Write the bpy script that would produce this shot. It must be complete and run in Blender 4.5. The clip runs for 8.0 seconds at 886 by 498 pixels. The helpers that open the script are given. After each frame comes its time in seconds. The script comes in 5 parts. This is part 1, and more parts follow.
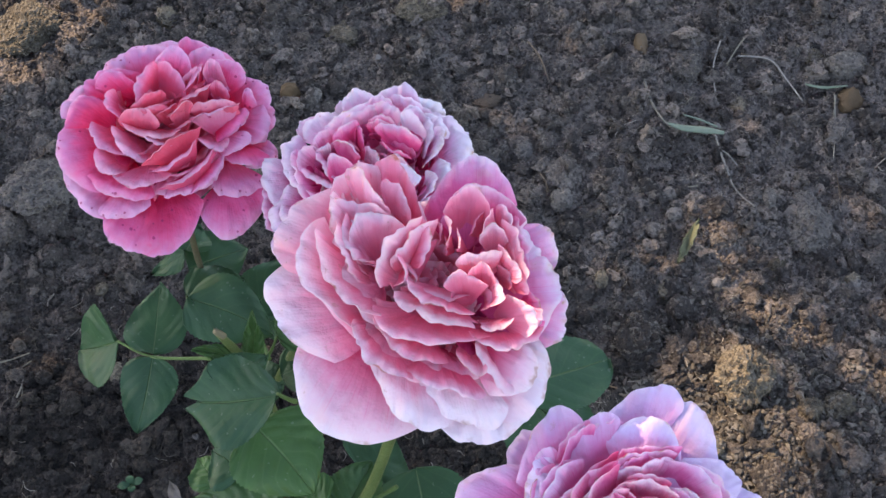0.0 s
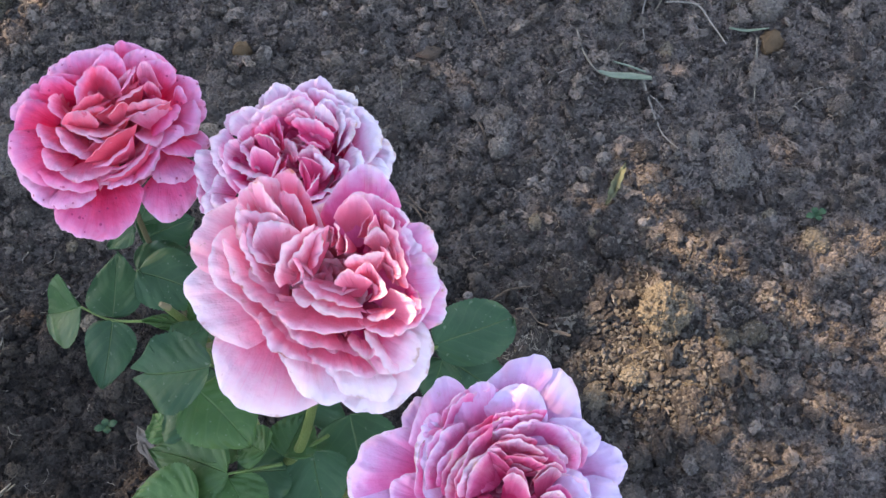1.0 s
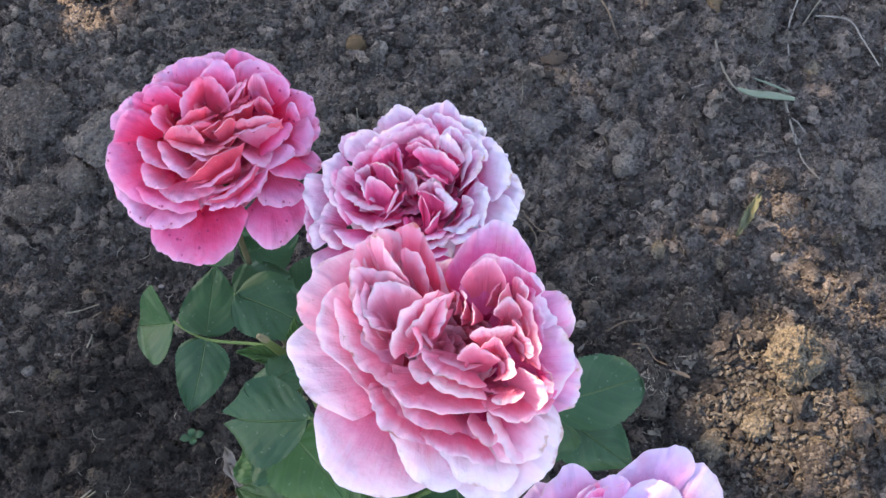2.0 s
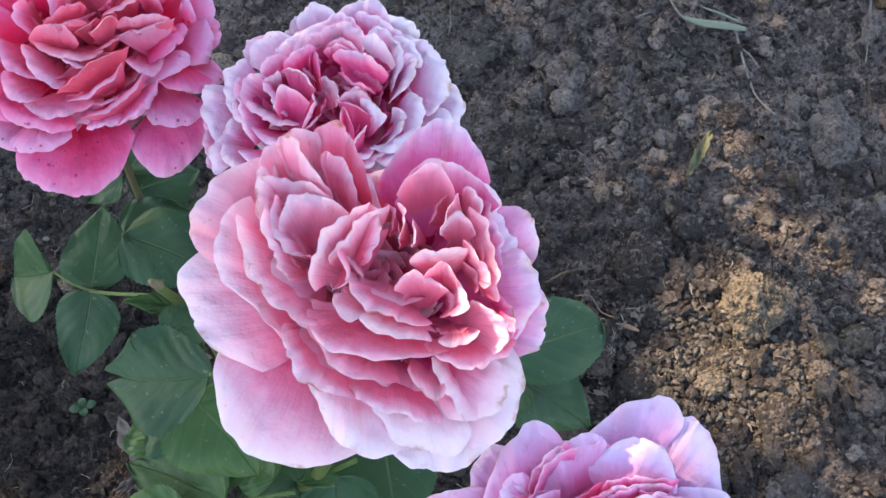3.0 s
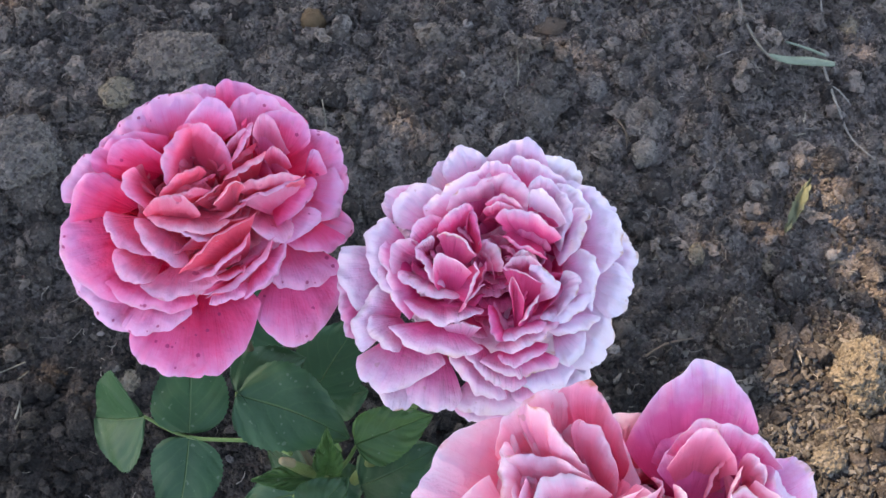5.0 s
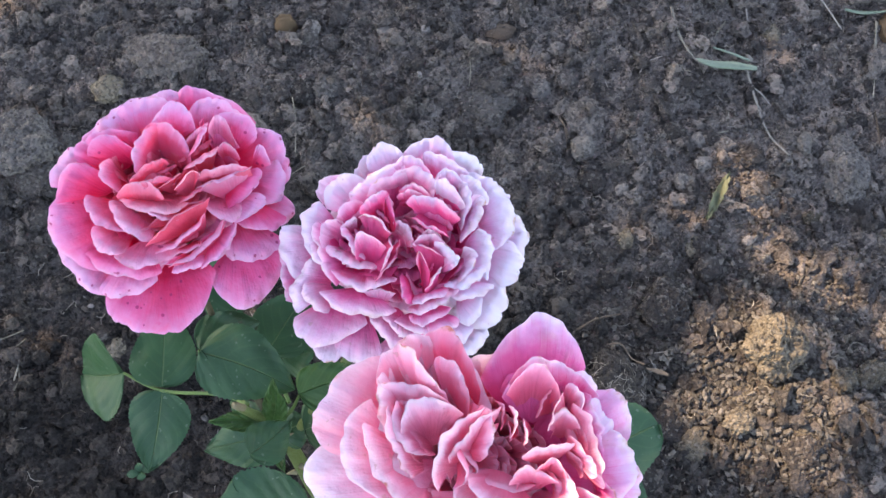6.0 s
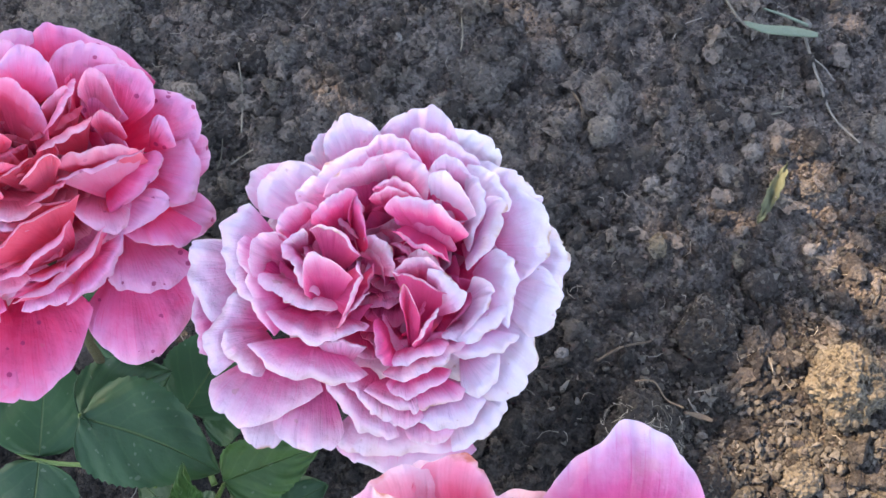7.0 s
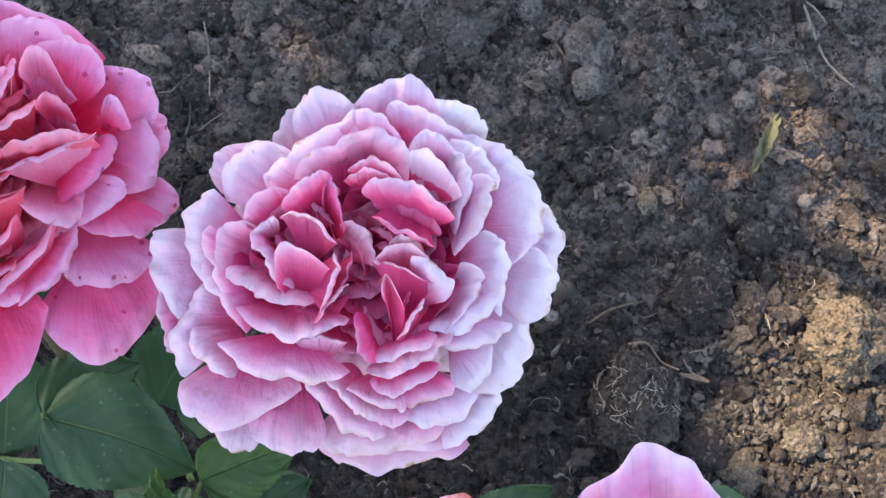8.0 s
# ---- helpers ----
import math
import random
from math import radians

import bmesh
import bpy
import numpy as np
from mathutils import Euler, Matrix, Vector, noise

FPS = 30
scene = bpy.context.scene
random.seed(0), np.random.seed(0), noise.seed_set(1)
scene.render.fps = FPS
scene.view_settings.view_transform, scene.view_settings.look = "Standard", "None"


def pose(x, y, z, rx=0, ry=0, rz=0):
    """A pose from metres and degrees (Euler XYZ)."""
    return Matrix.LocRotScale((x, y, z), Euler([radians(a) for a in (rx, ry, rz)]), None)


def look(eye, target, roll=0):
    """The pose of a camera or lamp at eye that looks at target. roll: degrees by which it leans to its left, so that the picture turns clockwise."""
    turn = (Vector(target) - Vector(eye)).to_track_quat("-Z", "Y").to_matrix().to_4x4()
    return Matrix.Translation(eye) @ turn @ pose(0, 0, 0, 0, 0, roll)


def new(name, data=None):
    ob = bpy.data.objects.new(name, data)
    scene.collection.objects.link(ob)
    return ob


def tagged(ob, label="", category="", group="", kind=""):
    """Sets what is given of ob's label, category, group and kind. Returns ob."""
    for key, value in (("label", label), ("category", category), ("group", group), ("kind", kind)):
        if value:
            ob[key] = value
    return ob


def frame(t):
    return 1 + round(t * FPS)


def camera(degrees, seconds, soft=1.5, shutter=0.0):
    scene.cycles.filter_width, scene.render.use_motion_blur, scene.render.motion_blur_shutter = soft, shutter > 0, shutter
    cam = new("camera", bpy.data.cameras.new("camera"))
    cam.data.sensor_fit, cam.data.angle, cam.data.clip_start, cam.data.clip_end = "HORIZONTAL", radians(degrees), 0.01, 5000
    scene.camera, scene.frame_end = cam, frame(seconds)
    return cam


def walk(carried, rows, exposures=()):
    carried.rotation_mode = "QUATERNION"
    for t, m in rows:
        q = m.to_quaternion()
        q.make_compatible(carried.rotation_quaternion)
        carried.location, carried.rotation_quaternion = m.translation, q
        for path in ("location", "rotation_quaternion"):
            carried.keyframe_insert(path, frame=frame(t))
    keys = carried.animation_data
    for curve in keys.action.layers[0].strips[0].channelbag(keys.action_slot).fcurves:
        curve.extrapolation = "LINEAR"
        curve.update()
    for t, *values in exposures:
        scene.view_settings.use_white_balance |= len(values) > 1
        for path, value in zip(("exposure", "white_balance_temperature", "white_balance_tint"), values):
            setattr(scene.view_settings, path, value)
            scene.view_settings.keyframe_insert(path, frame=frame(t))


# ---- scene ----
cam = camera(40.0, 8.0)
PATH = [
    (0, (-0.11, -0.534, 0.854), (-0.09, 0.459, -0.882), -1.6),
    (0.5, (-0.114, -0.537, 0.913), (-0.086, 0.344, -0.883), -2.7),
    (1, (-0.061, -0.534, 0.937), (-0.052, 0.31, -0.877), -3.9),
    (1.5, (-0.059, -0.52, 0.949), (-0.156, 0.299, -0.873), -7.2),
    (1.7, (-0.067, -0.496, 0.932), (-0.219, 0.313, -0.89), -10.5),
    (2.8, (-0.088, -0.454, 0.812), (-0.122, 0.33, -1.028), -2.8),
    (3, (-0.091, -0.452, 0.799), (-0.092, 0.313, -1.049), -1.3),
    (3.5, (-0.103, -0.444, 0.792), (-0.073, 0.283, -1.071), -0.3),
    (4, (-0.125, -0.415, 0.793), (-0.091, 0.282, -1.081), -1.2),
    (4.5, (-0.152, -0.366, 0.769), (-0.114, 0.317, -1.11), -1.1),
    (5, (-0.164, -0.345, 0.774), (-0.119, 0.337, -1.105), -0.5),
    (5.2, (-0.156, -0.362, 0.797), (-0.108, 0.332, -1.078), -0.2),
    (6.3, (-0.128, -0.384, 0.863), (-0.094, 0.277, -1.025), -0.8),
    (6.5, (-0.134, -0.356, 0.813), (-0.092, 0.31, -1.072), -0.1),
    (7, (-0.133, -0.308, 0.685), (-0.051, 0.335, -1.207), 3.8),
    (7.5, (-0.143, -0.286, 0.653), (-0.041, 0.303, -1.256), 5.5),
    (8, (-0.132, -0.289, 0.661), (-0.025, 0.265, -1.258), 5.5),
]
walk(cam, [(t, look(eye, target, roll)) for t, eye, target, roll in PATH], exposures=[(0, 2.08, 7500, 18), (0.5, 2.18, 7500, 18), (1.5, 2.38, 7500, 18), (3, 2.22, 7500, 18), (4, 2.1, 7500, 18), (5.2, 2.36, 7500, 18), (6.3, 2.52, 7500, 18), (7, 2.52, 7500, 18), (7.5, 2.44, 7500, 18), (8, 2.36, 7500, 18)])


# ---- light ----
SUN = Vector((0.60, -0.45, -0.66)).normalized()          # the way the sunlight goes
world = bpy.data.worlds.new("sky")
scene.world = world
world.use_nodes = True
wn = world.node_tree
sky = wn.nodes.new("ShaderNodeTexSky")
sky.sky_type = "NISHITA"
sky.sun_disc = False
sky.sun_elevation = math.asin(-SUN.z)
sky.sun_rotation = math.atan2(-SUN.x, -SUN.y)
wn.nodes["Background"].inputs["Strength"].default_value = 0.15
wn.links.new(sky.outputs[0], wn.nodes["Background"].inputs["Color"])
sun = new("sun", bpy.data.lights.new("sun", "SUN"))
sun.data.energy, sun.data.angle, sun.data.color = 2.4, radians(0.53), (1.0, 0.86, 0.68)
sun.matrix_world = look((0, 0, 3), Vector((0, 0, 3)) + SUN)


# ---- materials ----
def material(name):
    m = bpy.data.materials.new(name)
    m.use_nodes = True
    m.node_tree.nodes.clear()
    out = m.node_tree.nodes.new("ShaderNodeOutputMaterial")
    return m, m.node_tree, out


def node(tree, kind, **values):
    n = tree.nodes.new("ShaderNode" + kind)
    for key, value in values.items():
        key = key.replace("_", " ")
        n.inputs[key].default_value = value
    return n


def wire(tree, a, b):
    tree.links.new(a, b)


def ramp(tree, fac, stops):
    n = tree.nodes.new("ShaderNodeValToRGB")
    while len(n.color_ramp.elements) < len(stops):
        n.color_ramp.elements.new(0.5)
    for e, (at, colour) in zip(n.color_ramp.elements, stops):
        e.position, e.color = at, (*colour, 1)
    wire(tree, fac, n.inputs["Fac"])
    return n.outputs["Color"]


def calc(tree, op, a, b=None):
    n = tree.nodes.new("ShaderNodeMath")
    n.operation = op
    for i, v in enumerate((a, b)):
        if v is None:
            continue
        if isinstance(v, (int, float)):
            n.inputs[i].default_value = v
        else:
            wire(tree, v, n.inputs[i])
    return n.outputs[0]


def blend(tree, fac, a, b):
    n = tree.nodes.new("ShaderNodeMix")
    n.data_type = "RGBA"
    for key, v in ((0, fac), (6, a), (7, b)):
        if isinstance(v, (int, float)):
            n.inputs[key].default_value = v
        elif isinstance(v, tuple):
            n.inputs[key].default_value = (*v, 1)
        else:
            wire(tree, v, n.inputs[key])
    return n.outputs[2]


def noise_of(tree, scale, detail=3, rough=0.55, vector=None, stretch=None):
    n = node(tree, "TexNoise", Scale=scale, Detail=detail, Roughness=rough)
    if vector is None:
        vector = tree.nodes.new("ShaderNodeTexCoord").outputs["Object"]
    if stretch:
        m = tree.nodes.new("ShaderNodeMapping")
        m.inputs["Scale"].default_value = stretch
        wire(tree, vector, m.inputs["Vector"])
        vector = m.outputs[0]
    wire(tree, vector, n.inputs["Vector"])
    return n.outputs["Fac"]


def bump(tree, height, strength, distance):
    n = node(tree, "Bump", Strength=strength, Distance=distance)
    wire(tree, height, n.inputs["Height"])
    return n.outputs["Normal"]


def petal_material(name, deep, mid, pale, rim, spots=0.0, brown=0.5, at=(0.24, 0.50, 0.72, 0.93), slope=0.62, withered=(0.46, 0.24, 0.12), stained=0.0, power=1.1):
    m, t, out = material(name)
    uv = t.nodes.new("ShaderNodeUVMap").outputs[0]
    split = t.nodes.new("ShaderNodeSeparateXYZ")
    wire(t, uv, split.inputs[0])
    info = t.nodes.new("ShaderNodeObjectInfo").outputs["Random"]
    streak = noise_of(t, 1.0, 3, 0.6, uv, (30, 1.6, 1))
    blotch = noise_of(t, 55, 3)
    v = calc(t, "ADD", calc(t, "MULTIPLY", calc(t, "POWER", split.outputs[1], power), slope + 0.05), 0.83 - slope)
    v = calc(t, "ADD", v, calc(t, "MULTIPLY", calc(t, "SUBTRACT", streak, 0.5), 0.08))
    v = calc(t, "ADD", v, calc(t, "MULTIPLY", calc(t, "SUBTRACT", info, 0.5), 0.30))
    v = calc(t, "ADD", v, calc(t, "MULTIPLY", calc(t, "SUBTRACT", blotch, 0.5), 0.36))
    v = calc(t, "ADD", v, calc(t, "MULTIPLY", calc(t, "SUBTRACT", noise_of(t, 170, 4, 0.65), 0.5), 0.22))
    thread = noise_of(t, 1.0, 2, 0.5, uv, (75, 2.4, 1))
    v = calc(t, "SUBTRACT", v, calc(t, "MULTIPLY", calc(t, "MAXIMUM", calc(t, "SUBTRACT", thread, 0.58), 0.0), 0.7))
    # the thin pale lip of the rim
    lip = calc(t, "MULTIPLY", calc(t, "MAXIMUM", calc(t, "SUBTRACT", split.outputs[1], 0.89), 0.0), 1.1)
    v = calc(t, "ADD", v, lip)
    colour = ramp(t, v, list(zip(at, (deep, mid, pale, rim))))
    # withered, browned margin
    edge = calc(t, "MULTIPLY", calc(t, "SUBTRACT", calc(t, "ADD", split.outputs[1], calc(t, "MULTIPLY", calc(t, "SUBTRACT", noise_of(t, 300, 3), 0.5), 0.30)), 0.93), 12)
    patchy = calc(t, "MULTIPLY", calc(t, "SUBTRACT", noise_of(t, 75, 3), 0.53), 9)
    mask = t.nodes.new("ShaderNodeMath")
    mask.operation, mask.use_clamp = "MULTIPLY", True
    wire(t, calc(t, "MAXIMUM", edge, 0), mask.inputs[0])
    wire(t, calc(t, "MAXIMUM", patchy, 0), mask.inputs[1])
    colour = blend(t, calc(t, "MULTIPLY", calc(t, "MINIMUM", mask.outputs[0], 1.0), brown), colour, withered)
    if stained:
        # old petals with tan, papery stains towards the rim
        spot = calc(t, "MULTIPLY", calc(t, "MAXIMUM", calc(t, "SUBTRACT", noise_of(t, 62, 4, 0.6), 0.56), 0.0), 7.0)
        spot = calc(t, "MULTIPLY", calc(t, "MINIMUM", spot, 1.0), calc(t, "POWER", split.outputs[1], 2.0))
        colour = blend(t, calc(t, "MULTIPLY", spot, stained), colour, (0.78, 0.60, 0.36))
    fleck = calc(t, "GREATER_THAN", noise_of(t, 240, 2), 0.72)
    colour = blend(t, calc(t, "MULTIPLY", fleck, 0.45 * brown), colour, (0.55, 0.33, 0.22))
    if spots:
        vor = node(t, "TexVoronoi", Scale=200.0)
        wire(t, t.nodes.new("ShaderNodeTexCoord").outputs["Object"], vor.inputs["Vector"])
        dot = calc(t, "LESS_THAN", vor.outputs["Distance"], 0.16)
        few = calc(t, "GREATER_THAN", noise_of(t, 48, 1), 0.49)
        colour = blend(t, calc(t, "MULTIPLY", calc(t, "MULTIPLY", dot, few), spots), colour, (0.48, 0.03, 0.15))
    b = node(t, "BsdfPrincipled", Roughness=0.58)
    b.inputs["Specular IOR Level"].default_value = 0.18
    wire(t, colour, b.inputs["Base Color"])
    crepe = calc(t, "ADD", calc(t, "MULTIPLY", noise_of(t, 95, 3, 0.5), 1.6), calc(t, "MULTIPLY", noise_of(t, 260, 4, 0.65), 0.6))
    normal = bump(t, calc(t, "ADD", calc(t, "MULTIPLY", noise_of(t, 1.0, 2, 0.5, uv, (11, 1.2, 1)), 0.9), crepe), 0.8, 0.0016)
    wire(t, normal, b.inputs["Normal"])
    tr = t.nodes.new("ShaderNodeBsdfTranslucent")
    wire(t, blend(t, 0.45, colour, mid), tr.inputs["Color"])
    mix = node(t, "MixShader", Fac=0.41)
    wire(t, b.outputs[0], mix.inputs[1])
    wire(t, tr.outputs[0], mix.inputs[2])
    wire(t, mix.outputs[0], out.inputs[0])
    return m


INNER = (0.09, 0.38, 0.61, 0.84)
HEART = (0.22, 0.57, 0.78, 0.93)
INNER_SALMON = (0.04, 0.32, 0.54, 0.76)
HEART_SALMON = (0.14, 0.48, 0.69, 0.86)
SCORCHED = (0.60, 0.20, 0.11)
TANNED = (0.62, 0.38, 0.19)
PETALS = {
    "a": (petal_material("petal_outer_salmon", (0.90, 0.10, 0.25), (0.95, 0.38, 0.54), (0.95, 0.73, 0.80), (0.95, 0.89, 0.92), 0, 0.6, (0.07, 0.33, 0.60, 0.86), 0.80),
          petal_material("petal_inner_salmon", (0.94, 0.20, 0.36), (0.95, 0.37, 0.53), (0.95, 0.66, 0.77), (0.95, 0.82, 0.85), 0, 0.8, INNER_SALMON, 0.85, SCORCHED, power=1.3),
          petal_material("petal_heart_salmon", (0.92, 0.19, 0.32), (0.95, 0.35, 0.49), (0.95, 0.58, 0.69), (0.95, 0.77, 0.79), 0, 0.85, HEART_SALMON, 0.75, SCORCHED, power=1.3),
          petal_material("petal_crest_salmon", (0.92, 0.10, 0.22), (0.95, 0.25, 0.40), (0.95, 0.46, 0.59), (0.95, 0.74, 0.80), 0, 0.9, (0.04, 0.36, 0.66, 0.92), 0.80, SCORCHED)),
    "b": (petal_material("petal_outer_mauve", (0.82, 0.05, 0.25), (0.93, 0.26, 0.53), (0.94, 0.66, 0.83), (0.94, 0.87, 0.94), 0, 0.8, (0.16, 0.42, 0.64, 0.84), withered=TANNED),
          petal_material("petal_inner_mauve", (0.84, 0.08, 0.28), (0.93, 0.22, 0.48), (0.94, 0.57, 0.76), (0.95, 0.83, 0.91), 0, 0.85, INNER, withered=TANNED, stained=0.25, power=1.3),
          petal_material("petal_heart_mauve", (0.80, 0.06, 0.22), (0.92, 0.17, 0.41), (0.94, 0.48, 0.68), (0.95, 0.81, 0.88), 0, 0.85, HEART, withered=TANNED, power=1.3),
          # paler copy for the right side, with its skylight put into the colour
          petal_material("petal_skylit_mauve", (0.90, 0.17, 0.42), (0.93, 0.58, 0.79), (0.93, 0.83, 0.92), (0.94, 0.91, 0.95), 0, 0.9, (0.12, 0.36, 0.58, 0.82), withered=TANNED, stained=0.6)),
    "c": (petal_material("petal_outer_pink", (0.89, 0.04, 0.15), (0.94, 0.16, 0.37), (0.94, 0.37, 0.64), (0.94, 0.60, 0.83), 0.75, 0.3),
          petal_material("petal_inner_pink", (0.93, 0.10, 0.21), (0.95, 0.18, 0.33), (0.95, 0.37, 0.58), (0.95, 0.60, 0.77), 0.6, 0.35, INNER, power=1.3),
          petal_material("petal_heart_pink", (0.93, 0.13, 0.22), (0.95, 0.22, 0.34), (0.95, 0.40, 0.53), (0.95, 0.58, 0.69), 0.3, 0.4, HEART, power=1.3)),
    "d": (petal_material("petal_outer_lilac", (0.82, 0.09, 0.34), (0.89, 0.32, 0.60), (0.91, 0.66, 0.88), (0.90, 0.80, 0.93), 0, 0.5, (0.18, 0.46, 0.74, 0.93), withered=TANNED),
          petal_material("petal_inner_lilac", (0.72, 0.04, 0.19), (0.88, 0.20, 0.46), (0.92, 0.53, 0.75), (0.94, 0.82, 0.90), 0, 0.9, (0.18, 0.52, 0.72, 0.90), withered=TANNED, stained=0.45, power=1.3),
          petal_material("petal_heart_lilac", (0.66, 0.03, 0.14), (0.86, 0.18, 0.38), (0.92, 0.50, 0.66), (0.94, 0.82, 0.86), 0, 0.95, (0.20, 0.54, 0.74, 0.90), withered=TANNED, stained=0.45, power=1.3),
          # lighter lilac copy; skylight on the upper right is part of its colour
          petal_material("petal_skylit_lilac", (0.80, 0.16, 0.46), (0.84, 0.46, 0.74), (0.85, 0.68, 0.90), (0.86, 0.78, 0.93), 0, 0.6, (0.14, 0.40, 0.64, 0.86), withered=TANNED)),
}


def leaf_material(name, dark, light, gloss, ribbed=1.0):
    m, t, out = material(name)
    uv = t.nodes.new("ShaderNodeUVMap").outputs[0]
    split = t.nodes.new("ShaderNodeSeparateXYZ")
    wire(t, uv, split.inputs[0])
    off = calc(t, "ABSOLUTE", calc(t, "SUBTRACT", split.outputs[0], 0.5))
    rib = calc(t, "MAXIMUM", calc(t, "SUBTRACT", 1.0, calc(t, "MULTIPLY", off, 60)), 0)
    slant = calc(t, "SUBTRACT", split.outputs[1], calc(t, "MULTIPLY", calc(t, "POWER", off, 1.25), 1.1))
    slant = calc(t, "ADD", slant, calc(t, "MULTIPLY", calc(t, "SUBTRACT", noise_of(t, 45, 3), 0.5), 0.22))
    lane = calc(t, "SINE", calc(t, "MULTIPLY", slant, 34))
    vein = calc(t, "POWER", calc(t, "MAXIMUM", lane, 0), 10)
    quilt = calc(t, "MULTIPLY", calc(t, "ADD", lane, noise_of(t, 130, 3)), 0.5)
    info = t.nodes.new("ShaderNodeObjectInfo").outputs["Random"]
    shade = calc(t, "ADD", calc(t, "MULTIPLY", noise_of(t, 45, 4), 0.9), calc(t, "MULTIPLY", info, 0.35))
    colour = ramp(t, shade, [(0.2, dark), (0.85, light)])
    colour = blend(t, calc(t, "ADD", calc(t, "MULTIPLY", rib, 0.45), calc(t, "MULTIPLY", vein, 0.11 * ribbed)), colour, (0.16, 0.26, 0.10))
    speck = calc(t, "GREATER_THAN", noise_of(t, 330, 1), 0.73)
    colour = blend(t, calc(t, "MULTIPLY", speck, 0.35), colour, (0.22, 0.27, 0.18))
    b = node(t, "BsdfPrincipled", Roughness=gloss)
    b.inputs["Specular IOR Level"].default_value = 0.34
    wire(t, colour, b.inputs["Base Color"])
    height = calc(t, "SUBTRACT", calc(t, "MULTIPLY", noise_of(t, 300, 3), 0.35), calc(t, "ADD", rib, calc(t, "MULTIPLY", quilt, 0.34 * ribbed)))
    wire(t, bump(t, height, 0.75, 0.0011), b.inputs["Normal"])
    tr = t.nodes.new("ShaderNodeBsdfTranslucent")
    wire(t, blend(t, 0.5, colour, (0.10, 0.20, 0.02)), tr.inputs["Color"])
    mix = node(t, "MixShader", Fac=0.18)
    wire(t, b.outputs[0], mix.inputs[1])
    wire(t, tr.outputs[0], mix.inputs[2])
    wire(t, mix.outputs[0], out.inputs[0])
    return m


LEAF_DARK = leaf_material("leaf_dark", (0.015, 0.054, 0.023), (0.036, 0.101, 0.039), 0.46, 0.6)
LEAF_YOUNG = leaf_material("leaf_young", (0.026, 0.076, 0.020), (0.060, 0.142, 0.036), 0.44)


def rough_material(name, stops, scale, roughness, relief, island=False, spread=0.5, speck=None, darkened=False, grains=False):
    m, t, out = material(name)
    g = t.nodes.new("ShaderNodeNewGeometry")
    pick = g.outputs["Random Per Island"] if island else t.nodes.new("ShaderNodeObjectInfo").outputs["Random"]
    place = g.outputs["Position"]
    large = noise_of(t, scale, 5, 0.62, place)
    fine = noise_of(t, scale * 9, 4, 0.65, place)
    f = calc(t, "ADD", calc(t, "MULTIPLY", large, 0.62), calc(t, "MULTIPLY", fine, 0.38))
    f = calc(t, "ADD", f, calc(t, "MULTIPLY", calc(t, "SUBTRACT", pick, 0.5), spread))
    colour = ramp(t, f, stops)
    height = calc(t, "ADD", fine, calc(t, "MULTIPLY", large, 0.8))
    if darkened or grains:
        # single grains, some pale, some dark
        cell = node(t, "TexVoronoi", Scale=430.0)
        wire(t, place, cell.inputs["Vector"])
        split = t.nodes.new("ShaderNodeSeparateColor")
        wire(t, cell.outputs["Color"], split.inputs[0])
        colour = blend(t, calc(t, "MULTIPLY", calc(t, "GREATER_THAN", split.outputs[0], 0.82), 0.32), colour, (0.28, 0.245, 0.205))
        colour = blend(t, calc(t, "MULTIPLY", calc(t, "LESS_THAN", split.outputs[1], 0.25), 0.5), colour, (0.03, 0.026, 0.023))
        height = calc(t, "SUBTRACT", height, calc(t, "MULTIPLY", cell.outputs["Distance"], 0.9))
    if speck:
        grain = calc(t, "GREATER_THAN", noise_of(t, scale * 22, 2, 0.5, place), 0.66)
        colour = blend(t, calc(t, "MULTIPLY", grain, 0.55), colour, speck)
    if darkened:
        # darkens the soil colour in an oval round the bush's foot, lightens it beyond
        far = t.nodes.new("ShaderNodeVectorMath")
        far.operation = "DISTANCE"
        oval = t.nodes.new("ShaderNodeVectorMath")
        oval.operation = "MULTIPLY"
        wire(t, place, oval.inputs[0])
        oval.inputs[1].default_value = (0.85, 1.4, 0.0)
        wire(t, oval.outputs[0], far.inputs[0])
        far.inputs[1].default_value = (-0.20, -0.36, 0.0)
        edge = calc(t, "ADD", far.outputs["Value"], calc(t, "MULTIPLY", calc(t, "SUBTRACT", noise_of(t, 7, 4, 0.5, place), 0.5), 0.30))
        foot_tone = ramp(t, edge, [(0.18, (0.38, 0.37, 0.36)), (0.41, (1.16, 1.16, 1.17))])
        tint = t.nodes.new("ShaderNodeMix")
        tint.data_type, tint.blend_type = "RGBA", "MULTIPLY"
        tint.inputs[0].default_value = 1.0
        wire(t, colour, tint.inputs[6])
        wire(t, foot_tone, tint.inputs[7])
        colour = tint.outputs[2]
    b = node(t, "BsdfPrincipled", Roughness=roughness)
    b.inputs["Specular IOR Level"].default_value = 0.25
    wire(t, colour, b.inputs["Base Color"])
    wire(t, bump(t, height, 1.0, relief * 1.8), b.inputs["Normal"])
    wire(t, b.outputs[0], out.inputs[0])
    return m


